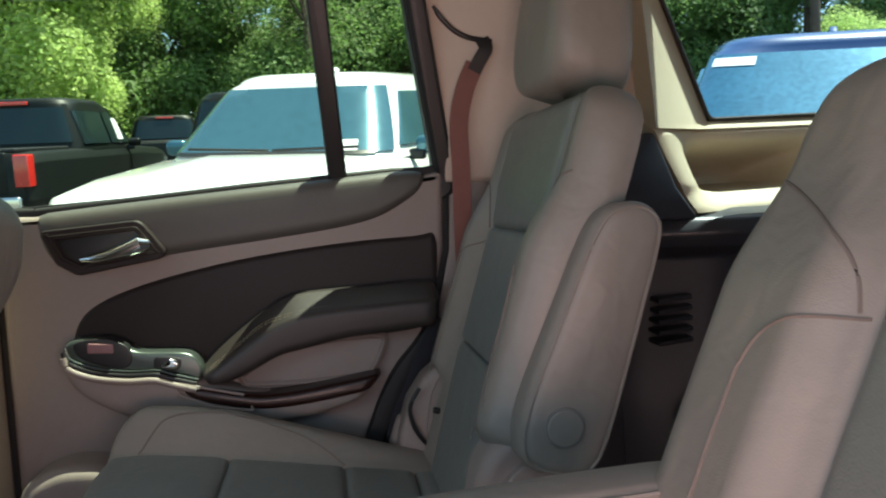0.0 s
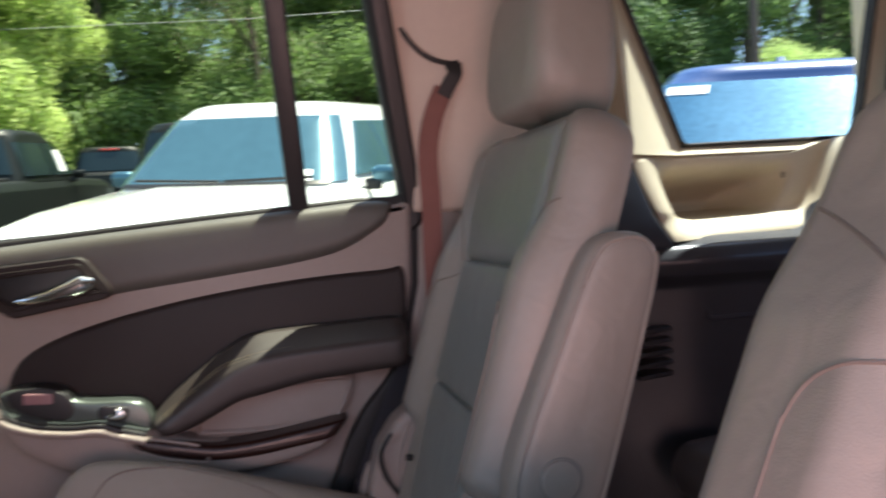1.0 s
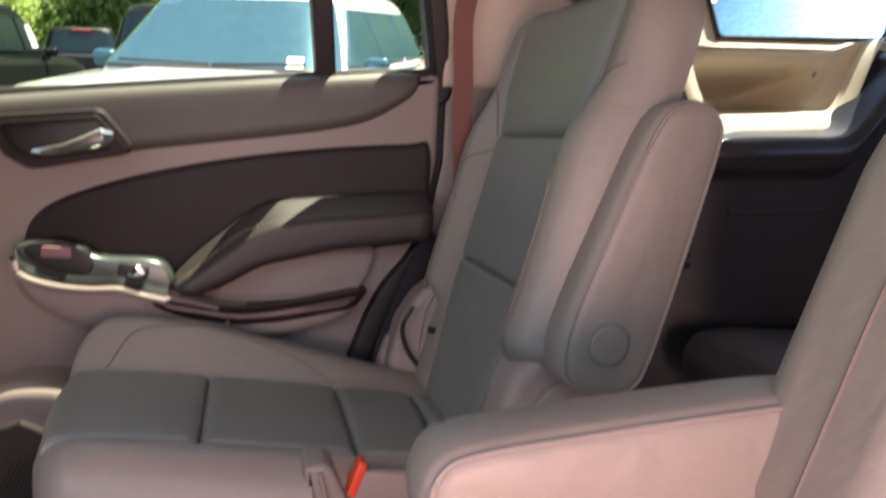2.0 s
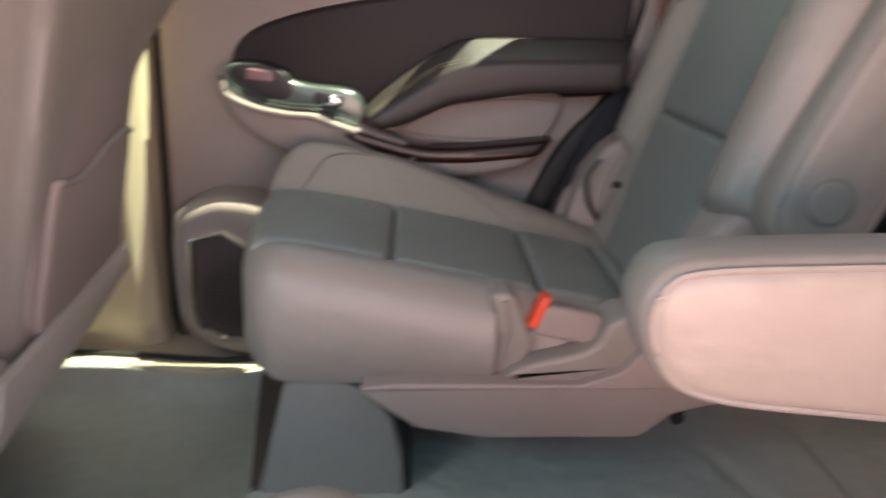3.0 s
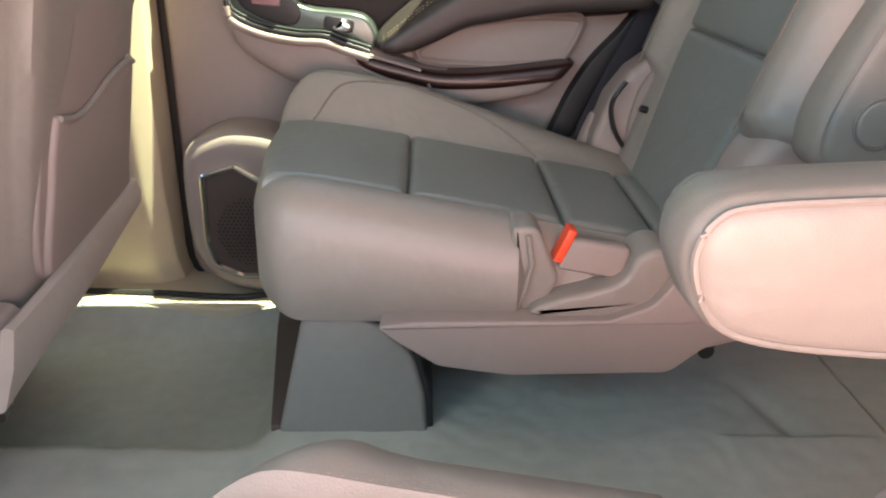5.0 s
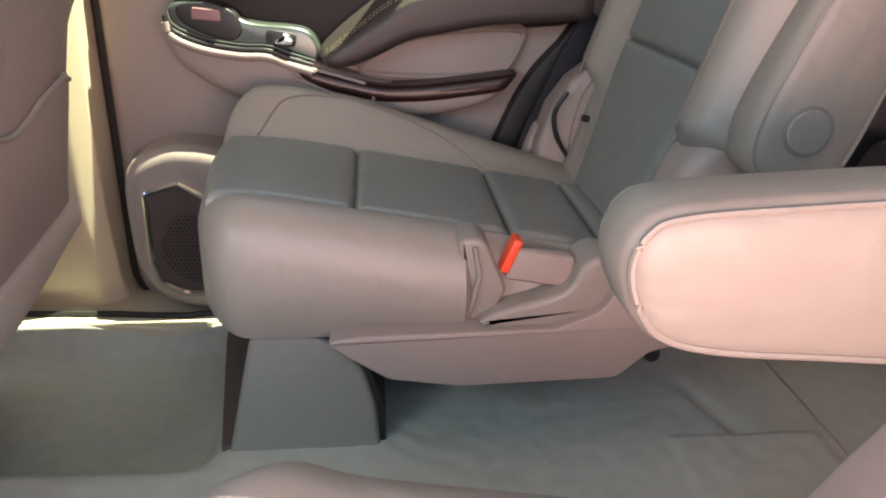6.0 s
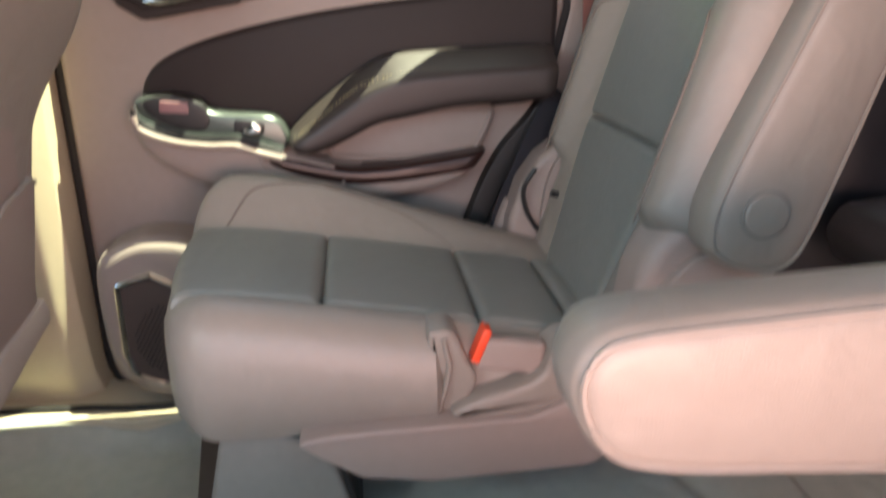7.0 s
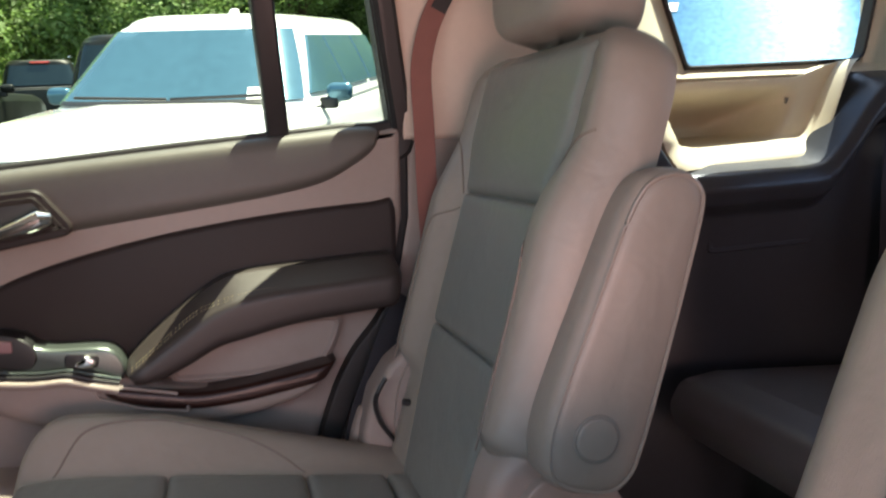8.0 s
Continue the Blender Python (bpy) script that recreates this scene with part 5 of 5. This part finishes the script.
def vehicle(name, label, paint, pickup, at, heading, extras=(), roof=0.0, lean=0.19):
    """A car on its wheels, nose towards +x, the ground at z 0."""
    v = thing(name, label, "car")
    L, half = (2.85, 1.0) if pickup else (2.55, 0.98)
    # lower body
    rings = []
    for x, top, hw in ((L, 0.80, 0.72), (L - 0.04, 1.02, 0.88), (L - 0.18, 1.09, 0.96), (L - 0.6, 1.15, half), (1.15, 1.20, half), (0.6, 1.20, half), (-0.8, 1.20, half), (-L + 0.5, 1.20, half), (-L + 0.06, 1.18, half - 0.03), (-L, 1.10, half - 0.08)):
        sec = fillet([(-hw + 0.06, 0.38), (hw - 0.06, 0.38), (hw, 0.62), (hw - 0.015, top - 0.14), (hw - 0.09, top - 0.02), (0.45, top + 0.025), (-0.45, top + 0.025), (-hw + 0.09, top - 0.02), (-hw + 0.015, top - 0.14), (-hw, 0.62)], [0.06, 0.06, 0.08, 0.06, 0.08, 0.1, 0.1, 0.08, 0.06, 0.08], 4)
        rings.append([(x, y, z) for y, z in sec])
    loft("lower_body", rings, paint, v)
    # cabin
    base_b, top_b = (-1.15, -1.00) if pickup else (-2.50, -2.28)

    def cab(z):
        t = (z - 1.16) / 0.68
        xf, xb, hw = 1.28 - 0.84 * t ** 0.92, base_b + (top_b - base_b) * t, 0.93 - lean * t ** 1.15
        return xf, xb, hw

    rings = [superring(*cab(z), z) for z in np.linspace(1.16, 1.80 - roof, 9)]
    xf, xb, hw = cab(1.80 - roof)
    for a in np.linspace(0.25, math.pi / 2, 6):
        k = (0.16 + 0.5 * (lean - 0.19)) * (1 - math.cos(a))
        rings.append(superring(xf - k * 1.1, xb + k * 0.7, hw - k, 1.80 - roof + 0.10 * math.sin(a), 5))
    loft("cabin", rings, paint, v)

    def pane(nm, face, a0, a1, z0, z1, lab, trim=0.0):
        """Glass on one face of the cabin, a hand's breadth inside its edges, a little proud of the paint."""
        verts, nu, nz = [], 33, 8
        for off in (0.022, -0.02):
            for j in range(nz):
                z = z0 + (z1 - z0) * j / (nz - 1)
                xf, xb, hw = cab(z)
                for i in range(nu):
                    s = a0 + (a1 - a0) * i / (nu - 1)
                    if face in ("front", "rear"):
                        s = (a0 + a1) / 2 + (a1 - a0) / 2 * math.sin(math.pi * (i / (nu - 1) - 0.5))
                    if face in ("front", "rear"):
                        bow = (1 - abs(s) ** 7) ** (1 / 7)
                        cx, hx = (xf + xb) / 2, (xf - xb) / 2
                        sg = 1 if face == "front" else -1
                        nx, ny = bow ** 6 / hx, abs(s) ** 6 / hw
                        ln = math.hypot(nx, ny)
                        verts.append((cx + sg * (hx * bow + off * nx / ln), s * hw + math.copysign(off * ny / ln, s), z))
                    else:
                        sg = 1 if face == "left" else -1
                        cx, hx = (xf + xb) / 2, (xf - xb) / 2
                        x = s - trim * (z - z0) / (z1 - z0) * (1 if i == nu - 1 else i / (nu - 1))
                        bow = max(0, 1 - abs((x - cx) / hx) ** 7) ** (1 / 7)
                        verts.append((x, sg * (hw * bow + off), z))
        n = nu * nz
        faces = [[j * nu + i, j * nu + i + 1, (j + 1) * nu + i + 1, (j + 1) * nu + i] for j in range(nz - 1) for i in range(nu - 1)]
        faces += [[n + q for q in f][::-1] for f in faces]
        ring = list(range(nu)) + [j * nu + nu - 1 for j in range(1, nz)] + [(nz - 1) * nu + i for i in range(nu - 2, -1, -1)] + [j * nu for j in range(nz - 2, 0, -1)]
        faces += [[a, b, b + n, a + n] for a, b in zip(ring, ring[1:] + ring[:1])]
        return finish(nm, verts, faces, {PAINT_B: SKY_BLUE_GLASS, PAINT_K: DARK_GLASS}.get(paint, CAR_GLASS), v, lab)

    shield = pane("windscreen", "front", -0.932, 0.932, 1.225, 1.785 - roof, "dark reflecting windscreen")
    for nm, a0, a1, z0, z1 in (("cowl_band", -0.84, 0.84, 1.215, 1.240),):
        strip = pane(nm, "front", a0, a1, z0, z1, "black printed edge of the glass")
        strip.data.materials[0] = BLACK
        strip.parent = shield
        for q in strip.data.vertices:
            q.co.x += 0.004
    block("rear_view_mirror", (0.52 - roof, -0.11, 1.66 - roof), (0.60 - roof, 0.11, 1.73 - roof), BLACK, v, "black rear-view mirror", r=0.02)
    pane("rear_window", "rear", -0.86, 0.86, 1.28, 1.76 - roof, "dark rear window")
    cuts = ((0.02, 0.82, 0.55), (-0.92, -0.06, 0.0)) if pickup else ((-0.10, 0.82, 0.55), (-1.10, -0.18, 0.0), (-2.15, -1.20, 0.0))
    for sd in ("left", "right"):
        for a0, a1, tr in cuts:
            pane("side_window", sd, a0, a1, 1.25, 1.71 - roof * 0.7, "dark side window", tr)
    # fittings
    for sg in (-1, 1):
        # on the white car the housing's glass blue imitates reflected sky
        mir = block("door_mirror", (0.60, sg * 1.05 - 0.10, 1.18), (0.70, sg * 1.05 + 0.09, 1.31), CAR_GLASS if paint == PAINT_W else paint, v, "door mirror", r=0.05)
        block("mirror_arm", (0.62, sg * 0.97 - 0.07, 1.13), (0.70, sg * 0.97 + 0.06, 1.21), BLACK, mir, r=0.02)
        block("head_lamp", (L - 0.22, sg * 0.76 - 0.14, 0.82), (L - 0.03, sg * 0.76 + 0.14, 0.95), CAR_GLASS, v, "clear head lamp", r=0.03)
        block("tail_lamp", (-L - 0.015, sg * (half - 0.10) - 0.09, 0.78), (-L + 0.16, sg * (half - 0.10) + 0.085, 1.16), TAIL, v, "red tail lamp", r=0.02)
        tube("wiper", [(1.268 - 0.03 * abs(q - 0.2), 0.05 + 0.72 * q * sg, 1.252 + 0.02 * q) for q in (0.02, 0.3, 0.6, 0.9)], 0.011, BLACK, v, n=5)
        for x in (L - 0.95, -L + 1.15):
            w = tube("wheel", [(x, sg * 0.74, 0.39), (x, sg * 0.76, 0.39), (x, sg * 0.96, 0.39), (x, sg * 0.98, 0.39)], [0.36, 0.39, 0.39, 0.36], TYRE, v, "black tyre", n=28)
            tube("rim", [(x, sg * 0.955, 0.39), (x, sg * 0.985, 0.39)], [0.25, 0.23], SATIN, w, "silver rim", n=20)
    block("bumper", (L - 0.12, -0.88, 0.42), (L + 0.06, 0.88, 0.68), paint, v, r=0.05)
    block("rear_bumper", (-L - 0.10, -0.90, 0.45), (-L + 0.06, 0.90, 0.68), CHROME if pickup else paint, v, r=0.04)
    block("grille", (L - 0.06, -0.55, 0.70), (L + 0.01, 0.55, 0.92), BLACK, v, "black grille", r=0.03)
    if pickup:
        block("brake_light", (-1.055, -0.22, 1.80), (-1.00, 0.22, 1.85), TAIL, v, "red high brake light", r=0.01)
        block("tailgate", (-L - 0.01, -0.74, 0.70), (-L + 0.05, 0.74, 1.19), paint, v, r=0.03)
        block("bed_floor", (-L + 0.12, -0.80, 1.17), (-1.22, 0.80, 1.232), BLACK, v, "black bed cover", r=0.02)
    else:
        fin = fillet([(-0.30, 1.89 - roof), (-0.10, 1.89 - roof), (-0.23, 1.96 - roof), (-0.30, 1.96 - roof)], 0.02, 3)
        plate("roof_fin", fin, -0.025, 0.025, paint, v, "roof antenna fin", edge=0.012, both=True)
    for nm, face, a0, a1, z0, z1 in extras:
        p = pane(nm, face, a0, a1, z0, z1, "pale paper sticker")
        p.data.materials[0] = STICKER
        for q in p.data.vertices:
            q.co.x += 0.008 if face == "front" else 0
            q.co.y += 0.006 if face == "left" else (-0.006 if face == "right" else 0)
    v.matrix_world = Matrix.Translation((at[0], at[1], ground_z(at[1]) + at[2])) @ Matrix.Rotation(math.atan(SLOPE if at[1] < 7 else 0.085), 4, "X") @ Matrix.Rotation(radians(heading), 4, "Z")
    return v


vehicle("white_suv", "white sport utility vehicle parked facing the car", PAINT_W, False, *WHITE_AT, extras=(("sticker", "front", 0.60, 0.72, 1.24, 1.31),), roof=0.095, lean=0.31)
vehicle("blue_suv", "dark blue sport utility vehicle with a bright reflecting windscreen", PAINT_B, False, *BLUE_AT, extras=(("sticker", "front", -0.88, -0.58, 1.715, 1.765),))
vehicle("pickup_truck", "black pickup truck with red tail lamps seen from behind", PAINT_K, True, *TRUCK_AT, extras=(("sticker", "right", 0.30, 0.52, 1.30, 1.62),))
vehicle("pickup_truck", "dark pickup truck parked farther off", PAINT_K, True, *TRUCK2_AT)
vehicle("dark_suv", "black sport utility vehicle parked behind the white one", PAINT_K, False, *DARK_AT)
vehicle("parked_car", "pale grey-blue car parked in the distance", PAINT_S, False, *CAR3_AT)


# ---- trees ----
def leaf_material(name, colour):
    m = material(name, colour, rough=0.6, vary=0.35, scale=0.8)
    t, p = m.node_tree, m.node_tree.nodes["Principled BSDF"]
    g = t.nodes.new("ShaderNodeNewGeometry")
    hsv = t.nodes.new("ShaderNodeHueSaturation")
    mr = t.nodes.new("ShaderNodeMapRange")
    mr.inputs["To Min"].default_value, mr.inputs["To Max"].default_value = 0.72, 1.32
    t.links.new(g.outputs["Random Per Island"], mr.inputs["Value"])
    t.links.new(mr.outputs["Result"], hsv.inputs["Value"])
    src = p.inputs["Base Color"].links[0].from_socket
    t.links.new(src, hsv.inputs["Color"])
    t.links.new(hsv.outputs["Color"], p.inputs["Base Color"])
    tr = t.nodes.new("ShaderNodeBsdfTranslucent")
    t.links.new(hsv.outputs["Color"], tr.inputs["Color"])
    mix = t.nodes.new("ShaderNodeMixShader")
    mix.inputs["Fac"].default_value = 0.58
    t.links.new(p.outputs["BSDF"], mix.inputs[1])
    t.links.new(tr.outputs["BSDF"], mix.inputs[2])
    t.links.new(mix.outputs["Shader"], t.nodes["Material Output"].inputs["Surface"])
    return m


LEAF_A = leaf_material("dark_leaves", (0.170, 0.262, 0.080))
# far paler than foliage: the sunlit brightness is put into the leaf colour
LEAF_SUNLIT = leaf_material("sunlit_leaves", (0.50, 0.62, 0.205))


def tree(seed, height, spread, leaf, count, label, low=0.18, size=0.16):
    rng = random.Random(seed)
    t = thing("tree", label, "tree", group="trees behind the car park")
    bend = [(0.25 * rng.uniform(-1, 1), 0.25 * rng.uniform(-1, 1)) for _ in range(6)]
    path = [(bend[i][0] * i / 5, bend[i][1] * i / 5, height * 0.85 * i / 5 - 0.4 * (i == 0)) for i in range(6)]
    tube("trunk", path, [0.24, 0.20, 0.16, 0.12, 0.08, 0.03], BARK, t, "grey-brown trunk", n=9)
    blobs = []
    for i in range(15):
        z = height * rng.uniform(low, 0.96)
        reach = spread * (1 - 0.75 * abs(z / height - 0.50) ** 1.3) * rng.uniform(0.35, 1.0)
        a = rng.uniform(0, 2 * math.pi)
        c = Vector((math.cos(a) * reach, math.sin(a) * reach, z))
        k = min(4, int(z * 0.8 / (height * 0.17)))
        s = Vector(path[k])
        tube("limb", [tuple(s), tuple(s.lerp(c, 0.5) + Vector((0, 0, 0.2))), tuple(c)], [0.07, 0.045, 0.015], BARK, t, n=5)
        blobs.append((c, spread * rng.uniform(0.28, 0.52)))
    verts, faces = [], []
    for _ in range(count):
        c, r = rng.choice(blobs)
        d = Vector((rng.gauss(0, 1), rng.gauss(0, 1), rng.gauss(0, 0.8))).normalized() * r * rng.uniform(0.45, 1.05)
        p = c + d
        if p.z < 0.3:
            continue
        n = (d.normalized() + Vector((rng.gauss(0, 0.6), rng.gauss(0, 0.6), rng.gauss(0.3, 0.6)))).normalized()
        u = n.cross(Vector((rng.gauss(0, 1), rng.gauss(0, 1), rng.gauss(0, 1)))).normalized()
        w = n.cross(u)
        s = size * rng.uniform(0.5, 1.2)
        k = len(verts)
        verts += [tuple(p - u * s * 0.6), tuple(p + w * s * 0.33 + n * s * 0.10), tuple(p + u * s * 0.6), tuple(p - w * s * 0.33 + n * s * 0.05)]
        faces.append([k, k + 1, k + 2, k + 3])
    me = bpy.data.meshes.new("crown")
    me.from_pydata(verts, [], faces)
    me.materials.append(leaf)
    cr = new("crown", me)
    cr.parent = t
    cr["kind"] = "stuff"
    return t


rng = random.Random(5)
kinds = [tree(11, 12.5, 3.6, LEAF_A, 30000, "tall dense dark green broadleaf tree"), tree(12, 10.5, 3.3, LEAF_A, 29000, "dense green broadleaf tree at the car park's edge"), tree(13, 8.5, 3.0, LEAF_SUNLIT, 42000, "yellow-green broadleaf tree with strong sunlight put into its leaf colour", size=0.155), tree(14, 14.5, 3.8, LEAF_A, 30000, "tall dark broadleaf tree in the back row")]
for i, k in enumerate(kinds):
    x, y = ((-3.0, 30.0), (3.5, 29.5), (-9.5, 23.0), (9.0, 33.0))[i]
    k.matrix_world = pose(x, y, ground_z(y), 0, 0, 40 * i)
spots = []
for row, (y0, step_x, pick) in enumerate(((27.5, 3.6, (1, 0)), (31.5, 4.0, (0, 3)), (37.0, 4.6, (3, 0)))):
    x = -26.0 + row * 1.3
    while x < 48:
        spots.append((x + rng.uniform(-0.8, 0.8), y0 + rng.uniform(-1.2, 1.2) - 0.10 * max(0, x), rng.choice(pick), rng.uniform(0.85, 1.15)))
        x += step_x
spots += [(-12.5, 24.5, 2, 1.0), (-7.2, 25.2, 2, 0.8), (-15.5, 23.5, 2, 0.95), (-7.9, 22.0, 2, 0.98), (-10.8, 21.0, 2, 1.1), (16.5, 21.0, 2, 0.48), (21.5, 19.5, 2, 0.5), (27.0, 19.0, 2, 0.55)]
for x, y, k, s in spots:
    copy_thing(kinds[k], pose(x, y, ground_z(y) - 0.05, 0, 0, rng.uniform(0, 360)) @ Matrix.Diagonal((s, s, s, 1)))

pole = thing("utility_pole", "weathered wooden utility pole in front of the trees", "utility pole", (11.0, 19.0, ground_z(19.0)))
pole.location = (14.2, 19.5, ground_z(19.5))
tube("pole_shaft", [(0, 0, -0.5), (0, 0, 5), (0, 0, 10.5)], [0.15, 0.13, 0.10], BARK, pole, n=10)
block("cross_arm", (-1.2, -0.06, 9.7), (1.2, 0.06, 9.85), BARK, pole, r=0.02)
for i, (z, off) in enumerate(((9.95, 0.9), (8.0, 0.0), (7.2, 0.0), (6.0, 0.0))):
    cable = thing("overhead_cable", "thin overhead cable strung past the trees", "cable", group="overhead cables")
    zz = ground_z(19.5) + z
    tube("wire", [(-60 + k * 6.0, 20.5 - 0.09 * (-60 + k * 6.0) + off * 0.3, zz - 0.9 * math.sin(math.pi * ((k * 6.0 - 74.2) % 40) / 40)) for k in range(24)], 0.010, CABLE, cable, n=5)
